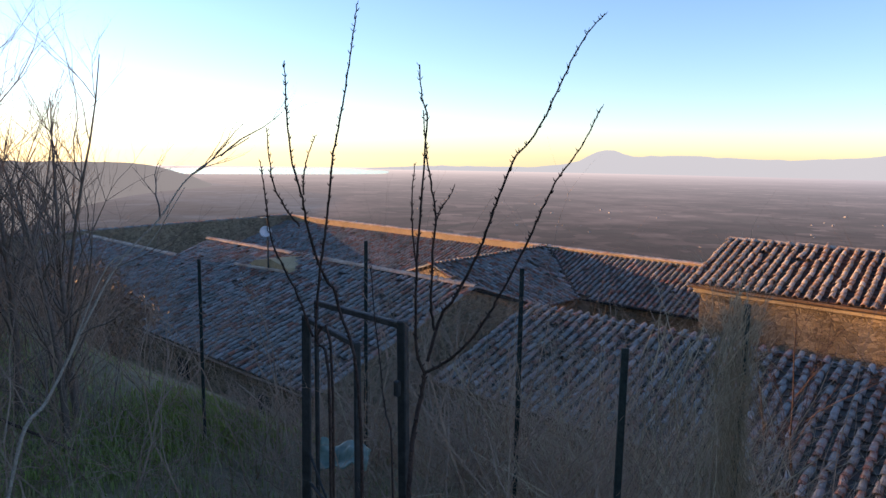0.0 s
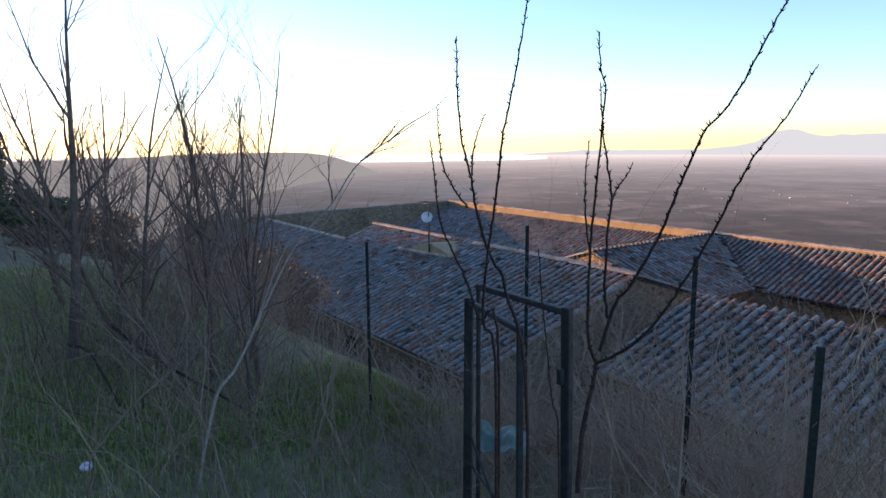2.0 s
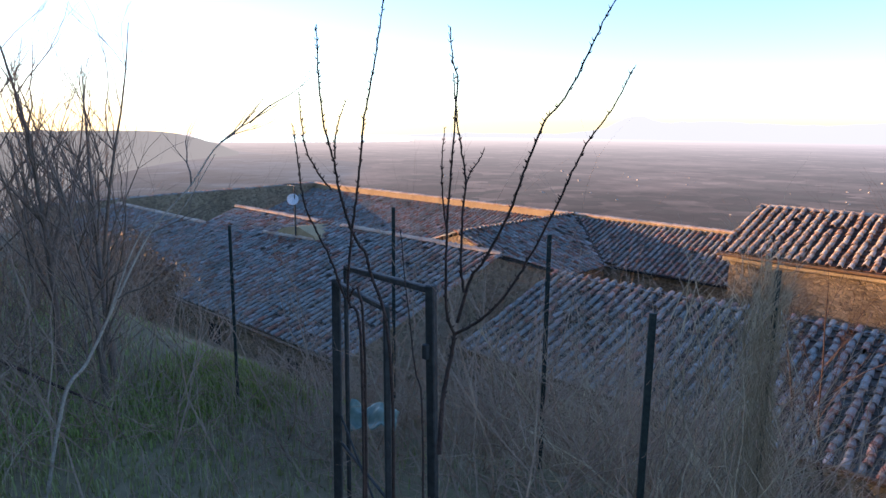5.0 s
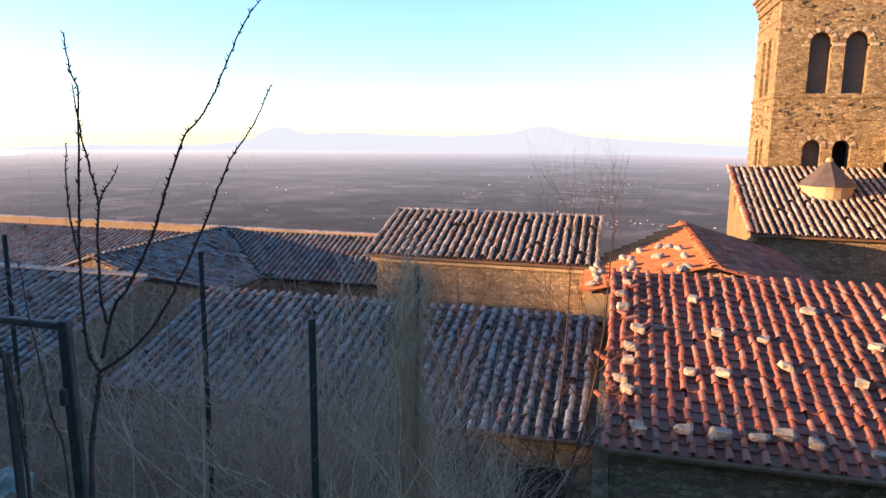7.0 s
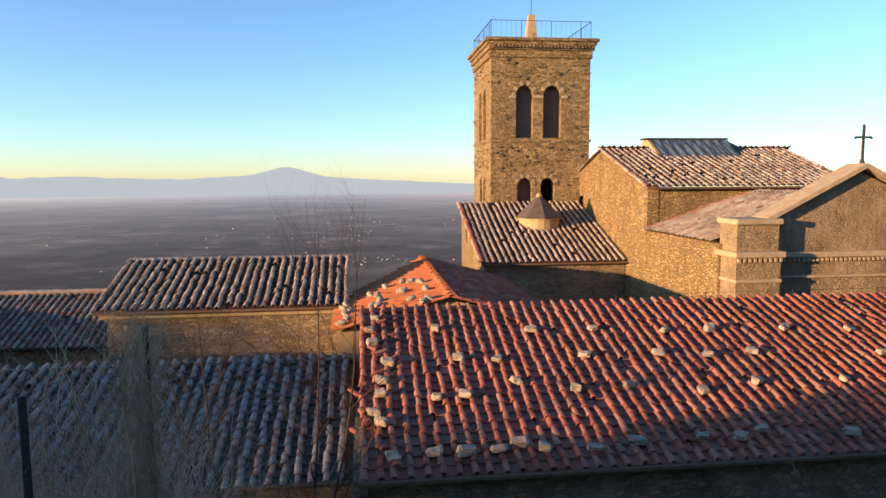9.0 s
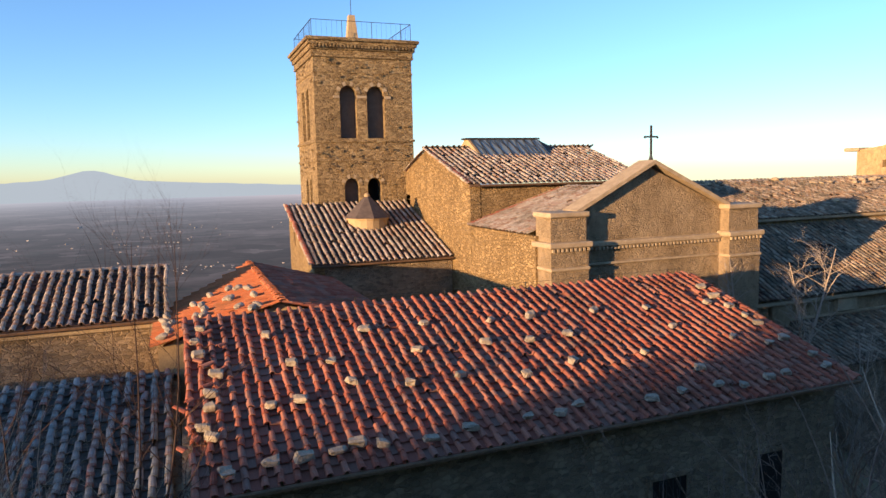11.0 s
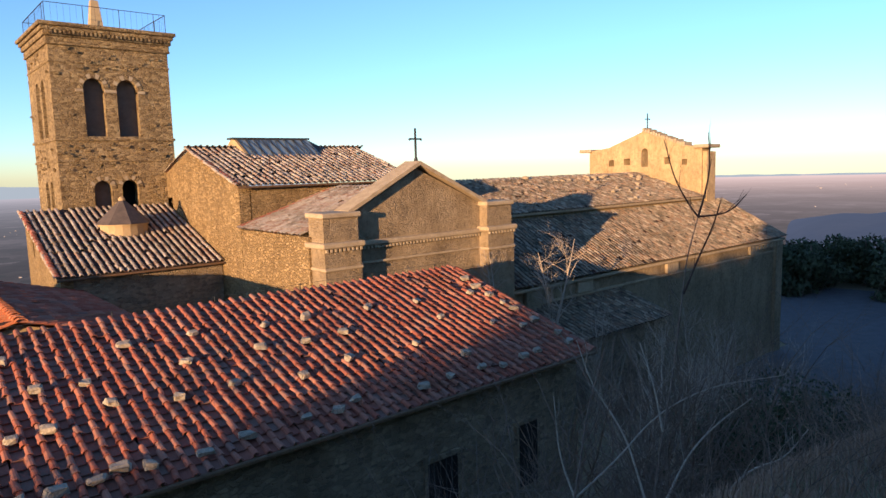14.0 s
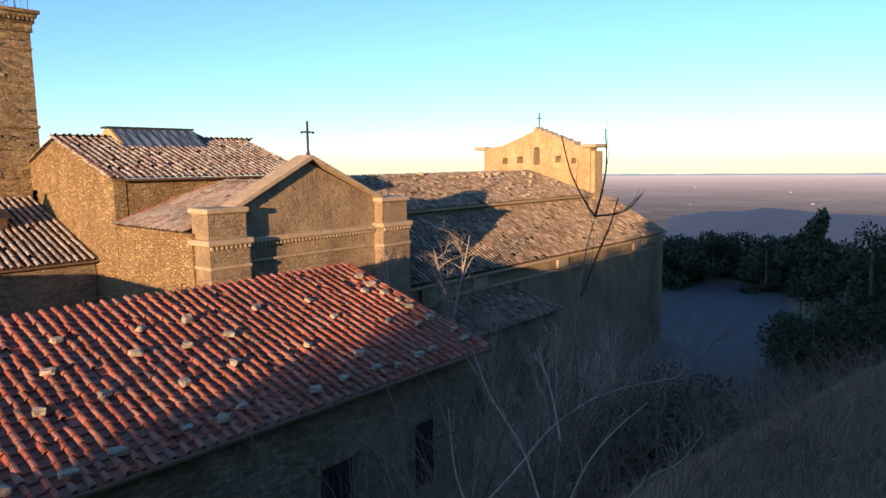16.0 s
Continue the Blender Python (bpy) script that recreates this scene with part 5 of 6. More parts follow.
def wall_line(x, y):
    """Height at (x, y) of the sun's rays that reach the foot of the aisle roof."""
    return -7.0 + 0.1117 * ((24 - (y - 0.362 * x)) / 0.362 - x)


# trees added out of view to keep the sun off the aisle wall
for i in range(9):
    x, y = -36 + rb.uniform(-1, 1), -4.2 - i * 1.0
    z = ground_z(x, y) - 0.3
    evergreen("aisle_shade_tree", x, y, z, (wall_line(x, y) - z) / 0.97, 3.4, 1400 + i, "unseen evergreen tree added to shade the aisle wall", n=3400, size=0.13, low=0.15)
rt = random.Random(8)
# in view above y -2.2; the rest is unseen, added for its shade
for i in range(20):
    x, y = -62 + rt.uniform(-7, 7), -13 + i * 1.0
    z = ground_z(x, y) - 0.3
    top = rt.uniform(-4.2, -3.2) if y > -2.2 else rt.uniform(-2.6, -1.8)
    evergreen("dark_evergreen", x, y, z, max(2.5, top - z), rt.uniform(3.5, 5.5), 560 + i, "dark evergreen tree at the edge of the hill", n=2400, size=0.2)
for i, (x, y, top) in enumerate(((-23.5, -0.9, -1.3), (-25.0, 0.1, -1.2), (-27.5, -1.2, -0.9))):
    z = ground_z(x, y) - 0.2
    evergreen("dark_bush", x, y, z, top - z, 2.3, 1340 + i, "dark evergreen bush above the hill path", n=2600, size=0.06, category="bush", low=0.12)
rw = random.Random(28)
for i in range(46):          # added trees, out of view on the hill, that shade the roofs
    y = -9.5 - (i // 2) * 1.6
    x = -122 - 7 * (i % 2) + rw.uniform(-2, 2)
    top = (4.8 + 0.30 * (-10 - y) if y > -26 else max(6.4, 9.6 - 0.42 * (-26 - y))) + rw.uniform(-0.5, 0.1)
    z = ground_z(x, y) - 0.3
    evergreen("roof_shade_tree", x, y, z, (top - z) / 0.96, rw.uniform(5.5, 7), 1000 + i, "dark evergreen tree added far off to shade the roofs", n=1500, size=0.42, low=0.12)
# added row at the edge of view, shading the courtyard wing's roof
for i in range(9):
    x, y = -124 + rw.uniform(-2, 2), -8.6 + i * 1.4
    z = ground_z(x, y) - 0.3
    evergreen("roof_shade_tree", x, y, z, 4.1 - 0.28 * max(0, i - 4) + rw.uniform(-0.2, 0.2) - z, rw.uniform(4.5, 5.5), 1360 + i, "dark evergreen tree added far off to shade the roofs", n=1500, size=0.42, low=0.12)
for i, (x, y, top) in enumerate(((-49.5, 1.0, 0.67), (-52, 2.9, -2.2))):
    z = ground_z(x, y) - 0.2
    evergreen("cypress", x, y, z, top - z, 1.5, 590 + i, "slender dark cypress tree on the hill", conical=True, n=2600, size=0.13)

# bush and brush to the right
def stems_bush(name, x, y, paths, seed, label):
    t = thing(name, label, "bush")
    rng = random.Random(seed)
    for k, pts in enumerate(paths):
        path = spline(pts, 5)
        vs, fs = [], []
        n = len(path)
        tube(vs, fs, path, [0.011 - 0.0072 * i / n for i in range(n)], 6)
        for i in range(4, n, 4):
            grow(vs, fs, rng, path[i], (path[i] - path[i - 1]).normalized() + Vector((rng.gauss(0, 0.5), rng.gauss(0, 0.5), 0.3)), rng.uniform(0.12, 0.4), 0.004, 1, 0.2, 0.5, (1, 2))
        # backlit tops painted dark, front-lit low stems painted pale
        obj("stem", vs, fs, M_TWIG if 1 <= k <= 4 else M_BARK if k < 6 else M_PALE, t, smooth=True)
    return t


stems_bush("bare_shrub", 6, 3.4, [
    [(4.74, 2.52, -2.89), (5.05, 2.64, -2.37), (5.32, 2.70, -1.83), (5.54, 2.75, -1.25), (5.70, 2.78, -0.75), (5.83, 2.75, -0.36)],
    [(5.83, 2.75, -0.36), (5.80, 2.83, -0.24), (5.74, 2.94, 0.01), (5.69, 3.02, 0.35)],
    [(5.83, 2.75, -0.36), (5.86, 2.71, -0.17), (5.89, 2.68, 0.09), (5.88, 2.69, 0.40)],
    [(5.83, 2.75, -0.36), (5.91, 2.60, -0.34), (5.97, 2.50, -0.29), (6.03, 2.40, -0.16)],
    [(5.61, 2.76, -1.05), (5.71, 2.68, -0.74), (5.80, 2.59, -0.43), (5.84, 2.54, -0.20)],
    [(4.13, 2.85, -2.62), (4.37, 2.95, -2.25), (4.58, 3.03, -1.90), (4.84, 3.04, -1.42)],
    [(4.14, 2.97, -2.67), (4.68, 2.85, -2.39), (5.18, 2.73, -2.07), (5.64, 2.48, -1.87), (6.10, 2.07, -1.77)],
    [(4.80, 2.07, -2.59), (5.17, 1.93, -2.33), (5.44, 1.77, -2.23), (5.70, 1.69, -2.05)],
    [(4.24, 2.91, -2.59), (4.28, 3.10, -2.27), (4.38, 3.25, -1.83)],
    [(5.00, 2.58, -2.13), (5.06, 2.71, -1.77), (5.09, 2.87, -1.42)],
    [(4.56, 2.43, -2.63), (4.73, 2.77, -2.16), (4.77, 3.13, -1.79), (4.84, 3.37, -1.44)],
    [(4.74, 2.39, -2.59), (5.07, 2.38, -2.30), (5.38, 2.29, -2.08), (5.68, 2.15, -1.90)]], 610, "pale leafless shrub on the steep bank")
for i, (x, y, h) in enumerate(((9.5, 4.2, 1.9), (11.5, 5.5, 2.6), (14.0, 6.5, 3.2), (8.0, 5.0, 2.2), (17.0, 8.5, 4.0), (21.0, 10.0, 5.0), (20.0, 14.5, 6.0), (26.0, 13.0, 6.0), (30.0, 16.0, 7.0), (24.0, 17.5, 6.5), (36, 17.5, 7.0))):
    bare_tree("bare_tree", x, y, h, 620 + i, "leafless tree on the shaded bank", 2, 0.6, 0.06, 3, material=M_PALE if x > 16 else None)
bare_tree("pale_tree", 25.2, 21.0, 6.2, 640, "pale leafless tree beside the transept", 2, 0.75, 0.09, 4, material=M_PALE, z=-8.6, kids=(2, 4), up=0.05)
bare_tree("pale_tree", 21.8, 21.6, 4.0, 641, "pale leafless tree beside the transept", 2, 0.8, 0.06, 3, material=M_PALE, z=-6.6, kids=(2, 4), up=0.05)
for i, (x, y, h) in enumerate(((-1.5, 21.8, 3.2), (-3.4, 22.6, 3.6), (-1.2, 13.2, 8.8), (-2.6, 13.0, 7.4), (-4.5, 33.0, 6.0), (-2.0, 34.0, 6.2), (-6.5, 34.5, 5.6))):
    bare_tree("bare_tree", x, y, h, 650 + i, "thin leafless tree between the houses", 2, 0.5, 0.035, 3, material=M_TWIG)
for i, (x, y, h, w) in enumerate(((8.8, 3.6, 1.5, 1.5), (10.5, 4.2, 1.7, 1.9), (13.5, 5.0, 2.0, 2.4), (25, 9.5, 2.6, 4), (31, 10.5, 3, 5), (37, 11, 4, 5.5), (41.5, 10.5, 4, 5), (28, 13.5, 3.4, 5), (36, 14.5, 3, 5))):
    evergreen("dark_bush", x, y, ground_z(x, y) - 0.3, h, w, 670 + i, "dark tangled evergreen bush on the bank", n=1700, size=0.055, category="bush")
rt = random.Random(18)
for i in range(22):
    a, r = radians(66 + i * 1.15), 92 + rt.uniform(-6, 14)
    x, y = math.sin(a) * r, math.cos(a) * r
    top = -9.6 + rt.uniform(-1.0, 0.7) + (1.6 if i in (16, 20) else 0)
    evergreen("holm_oak", x, y, -17.0, top + 17.0, rt.uniform(6, 9), 700 + i, "dark holm oak behind the car park", n=3200, size=0.3, low=0.1)
evergreen("tall_fir", 88, 18, -16.5, 11.0, 6.4, 730, "tall dark fir above the other trees", conical=True, n=3000, size=0.3)
evergreen("tall_evergreen", 69.5, 9.6, -16.2, 10.6, 5.0, 733, "tall dark evergreen at the edge of the car park", n=3600, size=0.22, low=0.15)
evergreen("round_tree", 46.6, 9.2, -16.3, 8.4, 5.4, 731, "rounded dark evergreen beside the car park", n=5200, size=0.16, low=0.12)
evergreen("round_tree", 52.0, 8.5, -16.2, 8.0, 6.5, 732, "rounded dark evergreen beside the car park", n=5200, size=0.18, low=0.12)
M_PAVE = grainy("pale_gravel", (0.10, 0.095, 0.095), (0.15, 0.145, 0.145), 1.0, 0.95, 12, 0.3)
pv = [(40, 20.5), (40, 14.5), (52, 11), (66, 13), (76, 17), (92, 23), (90, 34), (70, 34), (60, 24.1), (40, 24.1)]
prism("pavement", pv, "z", -17.0, -16.02, M_PAVE)
tagged(bpy.data.objects["pavement"], "pale gravel car park beside the church", "car park", kind="structure")
lamp = thing("street_lamp", "slim grey street lamp beside the car park", "lamp", at=(58, 12.6, -16.0))
bm = bmesh.new()
bmesh.ops.create_cone(bm, cap_ends=True, segments=8, radius1=0.09, radius2=0.05, depth=5.0, matrix=Matrix.Translation((0, 0, 2.5)))
part("pole", bm, M_METAL, lamp)
box("lamp_head", -0.12, 0.12, -0.25, 0.25, 5.0, 5.2, M_METAL, lamp, bev=0.04)

# ---------------------------------------------------------------- fence, gate and small things
M_GREENPAINT = grainy("green_painted_iron", (0.012, 0.022, 0.02), (0.035, 0.05, 0.045), 18, 0.6, 70, 0.3)
def fence_post(x, y, top, r=0.011, tilt=(0, 0)):
    z = ground_z(x, y) - 0.2
    bm = bmesh.new()
    box_bm(bm, -r, r, -0.006, 0.006, 0, top - z)
    box_bm(bm, -0.006, 0.006, 0.006, r * 1.6, 0, top - z - 0.01)
    o = part("fence_post", bm, M_GREENPAINT)
    o.matrix_world = pose(x, y, z, tilt[0], tilt[1], 40)
    return tagged(o, "dark green T-section iron fence post in the weeds", "post", group="fence posts")


fence_post(-4.58, 2.67, -0.79)
fence_post(-2.10, 3.19, -0.61, 0.012)
fence_post(-1.13, 2.46, -0.70, 0.013)
fence_post(-1.01, 3.44, -0.67, 0.013)
fence_post(-3.23, 3.08, -0.56)
gate = thing("garden_gate", "rusted dark iron gate standing ajar", "gate")
def bar(parent, name, a, b, r=0.028):
    a, b = Vector(a), Vector(b)
    bm = bmesh.new()
    box_bm(bm, -r, r, -r, r, 0, (b - a).length, 0.004)
    o = part(name, bm, M_METAL, parent)
    q = (b - a).to_track_quat("Z", "Y").to_matrix().to_4x4()
    o.matrix_world = Matrix.Translation(a) @ q
    return o
bar(gate, "post", (-2.28, 1.88, -2.3), (-2.27, 1.89, -0.67), 0.018)
bar(gate, "post", (-1.77, 1.99, -2.3), (-1.80, 1.98, -0.63), 0.018)
bar(gate, "lintel", (-2.45, 2.08, -0.68), (-1.80, 1.98, -0.65), 0.013)
bar(gate, "back_post", (-2.45, 2.08, -2.3), (-2.45, 2.08, -0.68), 0.009)
bar(gate, "leaf_stile", (-1.78, 1.75, -2.2), (-1.83, 1.78, -0.68), 0.012)
bar(gate, "leaf_rail", (-2.27, 1.89, -0.69), (-1.83, 1.78, -0.69), 0.012)
bar(gate, "leaf_rail", (-2.27, 1.89, -1.40), (-1.80, 1.77, -1.45), 0.006)
bar(gate, "leaf_brace", (-2.27, 1.89, -1.26), (-1.80, 1.77, -1.62), 0.005)
bar(gate, "hasp", (-1.80, 1.955, -0.92), (-1.80, 1.955, -0.86), 0.012)


def netting(name, a, b, z0, z1, label, cell=0.075):
    """Chain-link wire between two posts."""
    a, b = Vector(a), Vector(b)
    L = (b - a).length
    u = (b - a).normalized()
    vs, fs = [], []
    n = int((L + (z1 - z0)) / cell)
    for s in (1, -1):
        for i in range(n):
            x0 = i * cell - (z1 - z0) if s > 0 else i * cell
            p0, p1 = (x0, z0), (x0 + s * (z1 - z0), z1)
            pts = []
            for k in range(9):
                t = k / 8
                xx, zz = p0[0] + (p1[0] - p0[0]) * t, p0[1] + (p1[1] - p0[1]) * t
                if 0 <= xx <= L:
                    pts.append(Vector((a.x + u.x * xx, a.y + u.y * xx, zz)) + Vector((0.004 * s, 0.03 * math.sin(xx * 3 + zz * 2), 0)))
            if len(pts) > 1:
                tube(vs, fs, pts, [0.0006] * len(pts), 3)
    o = obj(name, vs, fs, M_GREENPAINT)
    return tagged(o, label, "fence", kind="stuff")


netting("wire_fence", (-1.13, 2.46, 0), (-1.01, 3.44, 0), -2.3, -0.74, "green chain-link wire between fence posts")
# dry creeper hanging on the wire
vs, fs = [], []
rg = random.Random(800)
for i in range(1000):
    t = (rg.gauss(0.92, 0.11) if i % 4 else rg.uniform(0.1, 1.1))
    p = Vector((-1.13 + 0.12 * t, 2.46 + 0.98 * t, rg.uniform(-2.2, -0.68)))
    if not 0.1 < t < 1.15:
        continue
    d = Vector((rg.gauss(0, 0.2), rg.gauss(0, 0.28), rg.choice((-1, 1, -1)))).normalized()
    grow(vs, fs, rg, p, d, rg.uniform(0.15, 0.45), 0.0022, 1, -0.15, 0.6, (1, 3), 3)
tagged(obj("dry_creeper", vs, fs, M_STRAW), "dry straw-coloured creeper matted on the fence wire", "creeper", kind="stuff")

bm = bmesh.new()
bmesh.ops.create_grid(bm, x_segments=14, y_segments=14, size=0.13)
for v in bm.verts:
    v.co.y *= 0.6
    v.co.z = 0.06 + 0.09 * noise.noise(v.co * 7) + 0.05 * noise.noise(v.co * 19)
m, nt, b = mat("pale_green_plastic")
nt.links.new(ramp(nt, noise_tex(nt, 9.0), [(0.3, (0.07, 0.14, 0.11)), (0.7, (0.26, 0.36, 0.30))]), b.inputs["Base Color"])
b.inputs["Roughness"].default_value = 0.4
o = part("plastic_sheet", bm, m, smooth=True)
sm = o.modifiers.new("thick", "SOLIDIFY")
sm.thickness = 0.004
o.matrix_world = pose(-2.58, 2.34, -1.58, 18, 8, 40)
tagged(o, "crumpled pale green plastic sheet in the weeds", "plastic sheet")
bm = bmesh.new()
bmesh.ops.create_icosphere(bm, subdivisions=2, radius=0.04)
for v in bm.verts:
    v.co = Vector((v.co.x * 1.2, v.co.y, v.co.z * 0.6)) * (1 + 0.3 * noise.noise(v.co * 20))
o = part("white_litter", bm, grainy("white_paper", (0.5, 0.5, 0.5), (0.75, 0.75, 0.76), 20))
o.location = (-4.68, 0.67, ground_z(-4.68, 0.67) + 0.1)
tagged(o, "scrap of crumpled white paper in the grass", "litter")
rail = thing("path_rail", "low pale pipe rail along the hill path", "rail")
for i in range(4):
    xa, xb = -14.6 - i * 2.0, -14.6 - (i + 1) * 2.0
    ya, yb = 1.25 - 0.40 * i, 1.25 - 0.40 * (i + 1)
    vs, fs = [], []
    tube(vs, fs, [Vector((xa, ya, ground_z(xa, ya) + 0.24)), Vector((xb, yb, ground_z(xb, yb) + 0.24))], [0.022, 0.022], 8)
    obj("pipe", vs, fs, M_TRIM, rail)
    box("stake", xa - 0.02, xa + 0.02, ya - 0.02, ya + 0.02, ground_z(xa, ya) - 0.1, ground_z(xa, ya) + 0.22, M_METAL, rail)

# aerial and dish on the large house
aerial = thing("satellite_dish", "white satellite dish on a mast with aerial", "satellite dish", at=(-26.95, 18.22, -5.26))
box("mast", -0.03, 0.03, -0.03, 0.03, -0.4, 2.25, M_METAL, aerial)
bm = bmesh.new()
bmesh.ops.create_uvsphere(bm, u_segments=20, v_segments=10, radius=0.34)
bmesh.ops.delete(bm, geom=[v for v in bm.verts if v.co.z > -0.12], context="VERTS")
bmesh.ops.scale(bm, vec=(1, 1, 0.6), verts=bm.verts)
M_WHITE = grainy("white_enamel", (0.6, 0.6, 0.58), (0.8, 0.8, 0.78), 5, 0.4)
o = part("dish", bm, M_WHITE, aerial, smooth=True)
sm = o.modifiers.new("thick", "SOLIDIFY")
sm.thickness = 0.02
o.matrix_parent_inverse = Matrix()
o.matrix_basis = pose(0.1, -0.2, 1.62, 70, 0, 48)
box("arm", -0.55, 0.05, -0.02, 0.02, 2.2, 2.25, M_WHITE, aerial)
for i in range(5):
    box("element", -0.55 + i * 0.12, -0.53 + i * 0.12, -0.25, 0.25, 2.26, 2.28, M_METAL, aerial)
# thin cable above the red ridge
cable = thing("roof_cable", "thin cable on stakes along the red ridge", "cable")
for i in range(6):
    box("stake", 2.0 + i * 3.0 - 0.012, 2.0 + i * 3.0 + 0.012, 20.14, 20.17, -4.05, -3.62, M_METAL, cable)
box("wire", 1.0, 17.6, 20.145, 20.16, -3.65, -3.64, M_METAL, cable)

# ---------------------------------------------------------------- grass and weeds
left_spots = [(-6 + 1.3 * i, -0.6 + 0.7 * j, 0.75) for i in range(-6, 3) for j in range(5)]
blades("green_grass", "short green winter grass on the slope", left_spots + [(-4.6, 2.6, 0.5), (-5.2, 2.9, 0.5), (-9, 0.5, 1.5), (-12, 0.5, 2), (-16, 0, 2.5)], 30000, 0.05, 0.15, 0.006, M_GRASS, 900)
blades("dry_grass", "straw-coloured dry grass among the weeds", left_spots + [(-4.5 + 0.6 * i, 2.9 + 0.5 * j, 0.4) for i in range(6) for j in range(4)], 7000, 0.12, 0.4, 0.0018, M_STRAW, 901)
blades("bank_grass", "grey-green grass on the shaded bank", [(3 + i, 0.3 + 0.5 * j, 0.45) for i in range(13) for j in range(4)], 34000, 0.05, 0.2, 0.004, M_WEED, 902)
weeds("brown_weeds", "thin brown weed stems along the fence", [(-3.4 + 0.55 * i, 3.0 + 0.7 * j, 0.4) for i in range(5) for j in range(5)] + [(-4.5, 1.3, 0.6), (-5.0, 1.8, 0.6), (-5.6, 2.4, 0.6)], 560, 0.5, 1.6, M_WEED, 903, 0.006)
weeds("pale_weeds", "thin pale dry weed stems along the fence", [(-2.6 + 0.5 * i, 3.4 + 0.6 * j, 0.4) for i in range(4) for j in range(4)] + [(-4.4, 1.2, 0.5)], 260, 0.5, 1.3, M_STRAW, 904)
weeds("bank_brush", "tangled brown brush on the steep bank", [(-9 + 2.2 * i, 6.5 + 1.6 * j, 1.2) for i in range(12) for j in range(4)], 900, 0.3, 0.8, M_WEED, 905)
weeds("right_brush", "tangled dark brush on the bank below the path", [(5 + 1.1 * i, 3.6 + 1.2 * j, 0.7) for i in range(9) for j in range(4)], 300, 0.9, 2.3, M_BARK, 906, 0.007)
# brighter blades paint a sunlit-looking patch on the slope
blades("sunlit_grass", "tuft of green grass coloured bright as if sunlit", [(-5.2, 2.9, 0.3), (-5.6, 3.1, 0.3), (-4.7, 2.8, 0.25)], 5000, 0.06, 0.2, 0.005, grainy("sunlit_grass", (0.16, 0.22, 0.04), (0.34, 0.40, 0.09), 4, 0.9), 909)
weeds("bank_stalks", "thin dry stalks on the grassy bank", [(6 + 0.9 * i, 0.7 + 0.5 * j, 0.4) for i in range(8) for j in range(3)], 160, 0.3, 0.8, M_WEED, 910)
weeds("thicket", "dense reddish-brown leafless thicket on the slope", [(-13 + 1.1 * i, 3.4 + 0.7 * j, 0.6) for i in range(5) for j in range(2)] + [(-7.2, 2.3, 0.5), (-9, 2.2, 0.6)], 300, 0.8, 1.7, M_WEED, 907)
weeds("grey_thicket", "fine grey leafless brush round the saplings", [(-8.5 + 0.8 * i, 0.9 + 0.6 * j, 0.4) for i in range(4) for j in range(3)], 110, 0.8, 1.9, M_BARK, 908)

turf = [(-6.2, 0.6, 0.45), (-7.2, 0.2, 0.5), (-5.4, 1.2, 0.4), (-8.4, 0.4, 0.6), (-4.9, 2.2, 0.35), (-10.5, 0.2, 0.9), (-7.0, -0.3, 0.5), (-9.0, -0.4, 0.7), (-12.5, -0.2, 1.2), (-6.6, 1.3, 0.35)]
blades("turf_patches", "patches of short green turf between dry weeds", turf, 22000, 0.04, 0.12, 0.006, leaf_mat("turf", (0.17, 0.25, 0.05), (0.36, 0.45, 0.12)), 911)
weeds("matted_weeds", "matted reddish-brown dead weeds over the slope", [(-3.4 + 0.45 * i, 2.2 + 0.55 * j, 0.35) for i in range(-4, 6) for j in range(5)] + [(-5.2 - 0.7 * i, 0.2 + 0.5 * j, 0.35) for i in range(5) for j in range(4)], 1000, 0.25, 0.7, M_WEED, 912, 0.004, 1.3)
weeds("far_thicket", "reddish-brown leafless thicket below the bank", [(20 + 2.2 * i, 8.5 + 1.6 * j, 1.1) for i in range(9) for j in range(4)], 420, 1.6, 3.4, M_WEED, 913, 0.014, 0.35)
weeds("wall_thicket", "grey-brown leafless scrub along the church wall", [(24 + 2.4 * i, 17.5 + 1.4 * j, 0.9) for i in range(8) for j in range(3)], 240, 2.0, 4.4, M_BARK, 914, 0.018, 0.25)
weeds("pale_stalks", "pale bare stalks rising from the bank", [(4.6 + 0.7 * i, 3.2 + 0.5 * j, 0.35) for i in range(7) for j in range(3)], 110, 1.2, 2.6, M_BARK, 915, 0.013, 0.35)
weeds("slope_scrub", "reddish leafless scrub round the saplings", [(-8.8 + 0.5 * i, 1.6 + 0.5 * j, 0.35) for i in range(6) for j in range(3)], 46, 1.3, 2.6, M_WEED, 916, 0.008, 0.3)

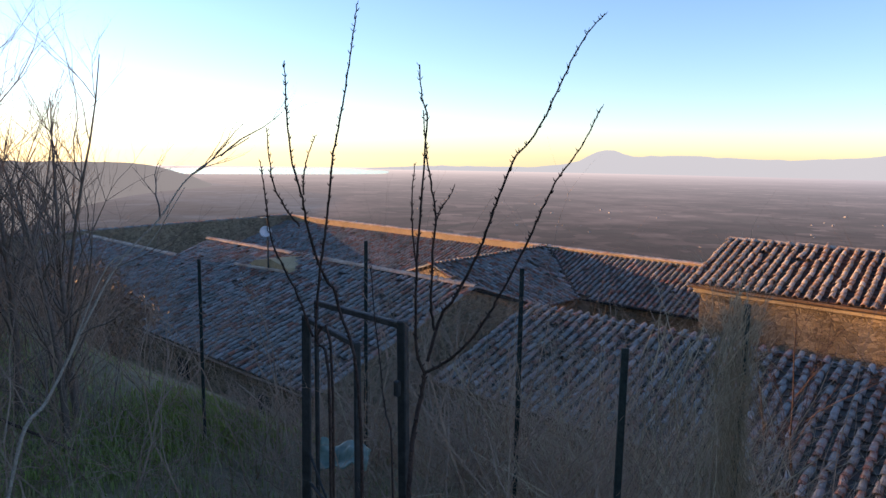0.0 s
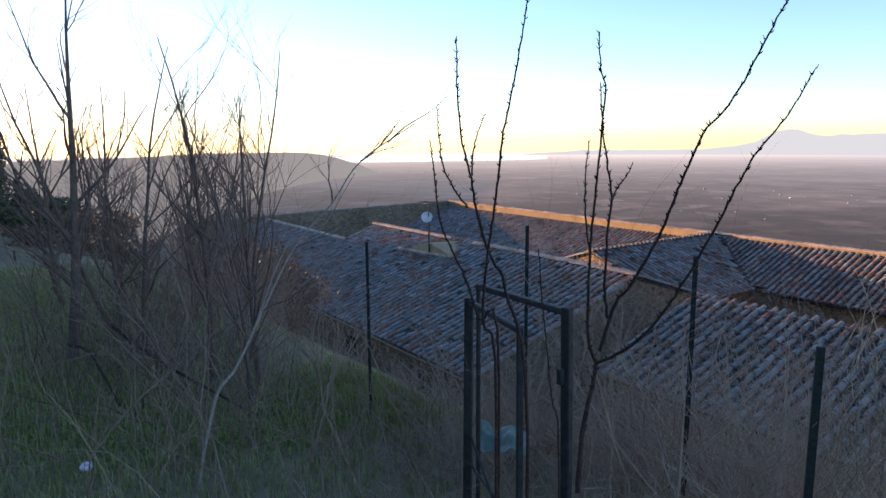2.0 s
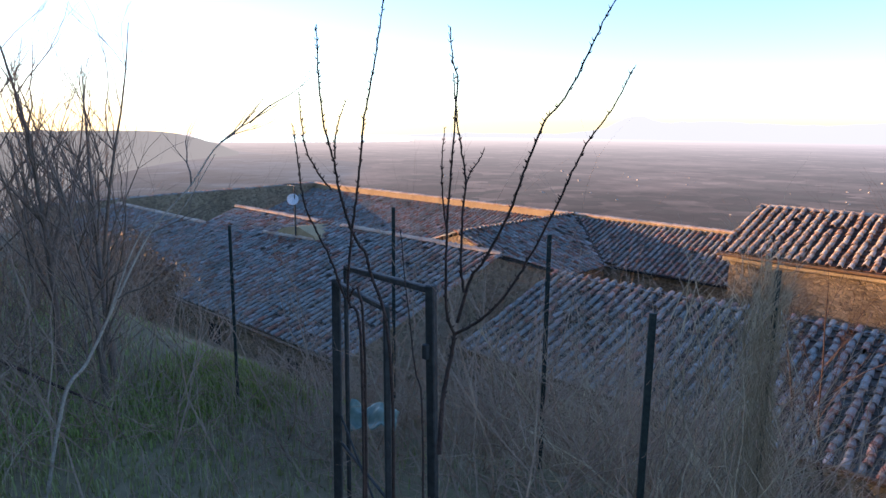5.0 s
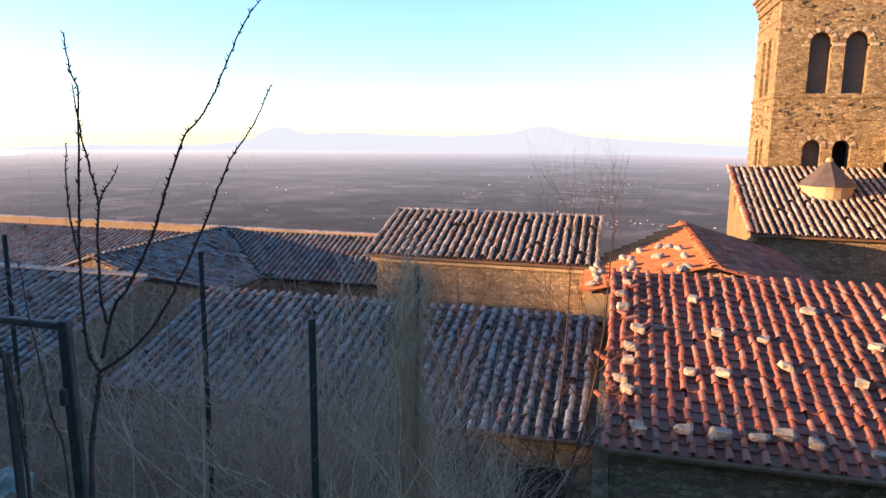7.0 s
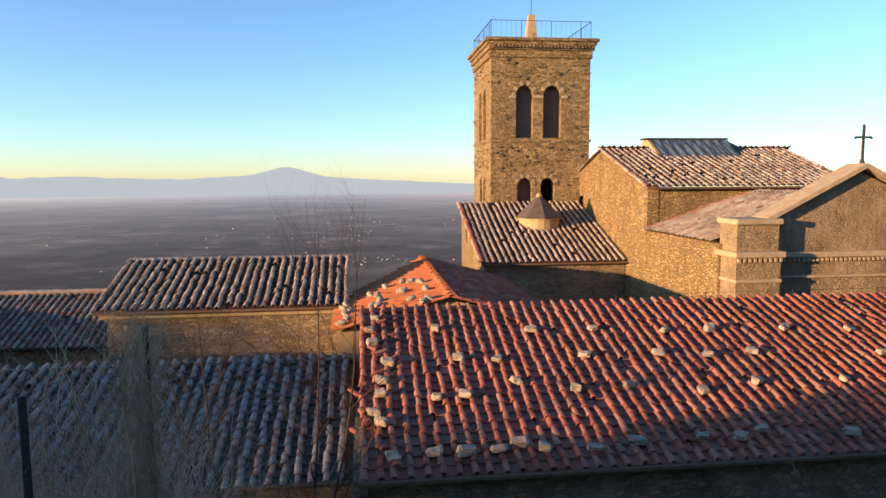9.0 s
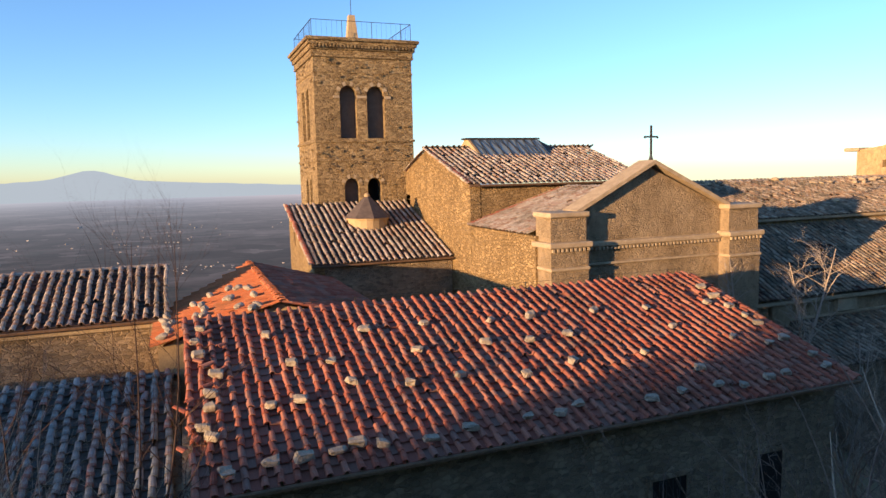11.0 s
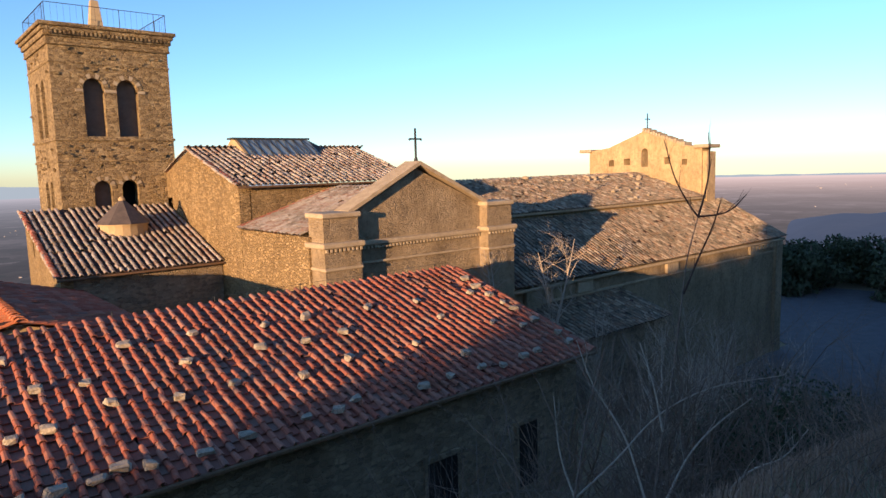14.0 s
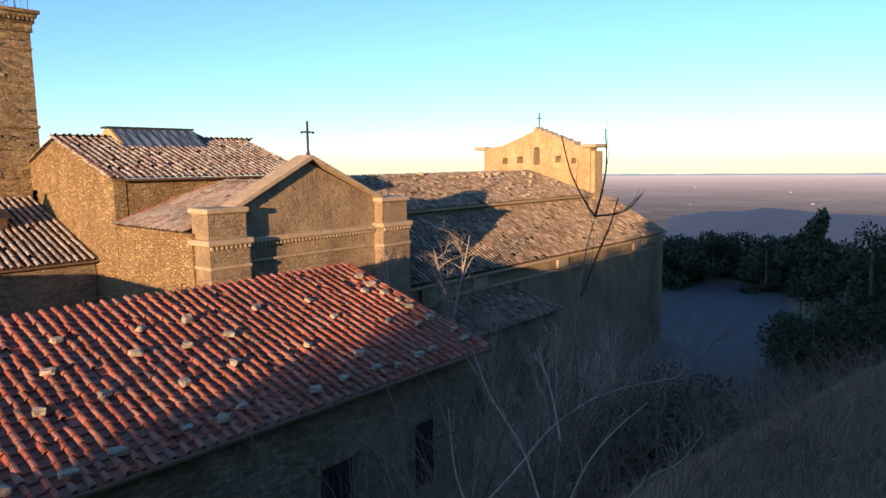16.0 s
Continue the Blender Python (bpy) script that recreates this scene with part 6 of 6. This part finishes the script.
# more saplings among the scrub
for i, (x, y, h, st) in enumerate(((-7.3, 1.55, 3.6, 1), (-5.9, 2.25, 3.4, 1), (-10.2, 1.9, 3.6, 2), (-5.4, 2.0, 2.6, 1))):
    bare_tree("bare_tree", x, y, h, 930 + i, "leafless grey-brown sapling among the scrub", st, 0.65, 0.03, 3, kids=(3, 4))
fallen = thing("fallen_branch", "pale fallen branch lying across the grass", "branch")
for k, pts in enumerate(([(-6.9, 1.2, ground_z(-6.9, 1.2) + 0.55), (-6.0, 1.45, ground_z(-6.0, 1.45) + 0.35), (-5.0, 1.9, ground_z(-5.0, 1.9) + 0.1)],
                         [(-7.6, 0.9, ground_z(-7.6, 0.9) + 0.25), (-6.9, 1.0, ground_z(-6.9, 1.0) + 0.3), (-6.0, 1.1, ground_z(-6.0, 1.1) + 0.02)])):
    shoot(fallen, pts, 0.02, 0.008, 950 + k)

weeds("bank_weeds", "low tangled dead weeds over the bank edge", [(3.4 + 0.8 * i, 0.9 + 0.5 * j, 0.4) for i in range(13) for j in range(5)], 420, 0.3, 0.9, M_BARK, 960, 0.005, 0.9)
for i, (x, y, h, w) in enumerate(((12.0, 5.6, 2.4, 2.2), (15.5, 7.0, 2.6, 2.8), (19.0, 8.0, 3.0, 3.4), (11.0, 4.6, 2.6, 2.4), (12.6, 4.3, 2.2, 2.2), (9.6, 4.6, 1.9, 1.8), (8.8, 2.9, 0.9, 1.2))):
    evergreen("dark_bush", x, y, ground_z(x, y) - 0.3, h, w, 970 + i, "dark tangled evergreen bush on the bank", n=2600, size=0.05, category="bush", low=0.15)
# slipped and broken tiles at the corner of the red roof
rs = random.Random(77)
for i in range(14):
    x, y = rs.uniform(-0.15, 0.9), 13.4 + i * 0.45 + rs.uniform(-0.15, 0.15)
    tv, tf = tile_shape(0.19, rs.uniform(0.18, 0.36), 0.07)
    o = obj("loose_tile", tv, tf, M_RED_ONE)
    o.matrix_world = pose(x, y, -6.08 + (y - 13.1) * 0.305 + 0.13, math.degrees(math.atan(0.305)) + rs.uniform(-6, 6), rs.uniform(-12, 12), rs.uniform(-70, 70))
    tagged(o, "slipped broken red clay tile lying on the roof", "roof tile", group="loose roof tiles")

for i, (x, y, h, st) in enumerate(((17.5, 6.6, 4.2, 2), (11.2, 4.7, 3.2, 3), (8.3, 4.5, 3.4, 3), (7.2, 4.0, 2.6, 2), (13.0, 6.2, 3.8, 3))):
    bare_tree("bare_tree", x, y, h, 1100 + i, "pale leafless multi-stemmed tree on the bank", st, 0.7, 0.03, 3, material=M_PALE, kids=(2, 4))
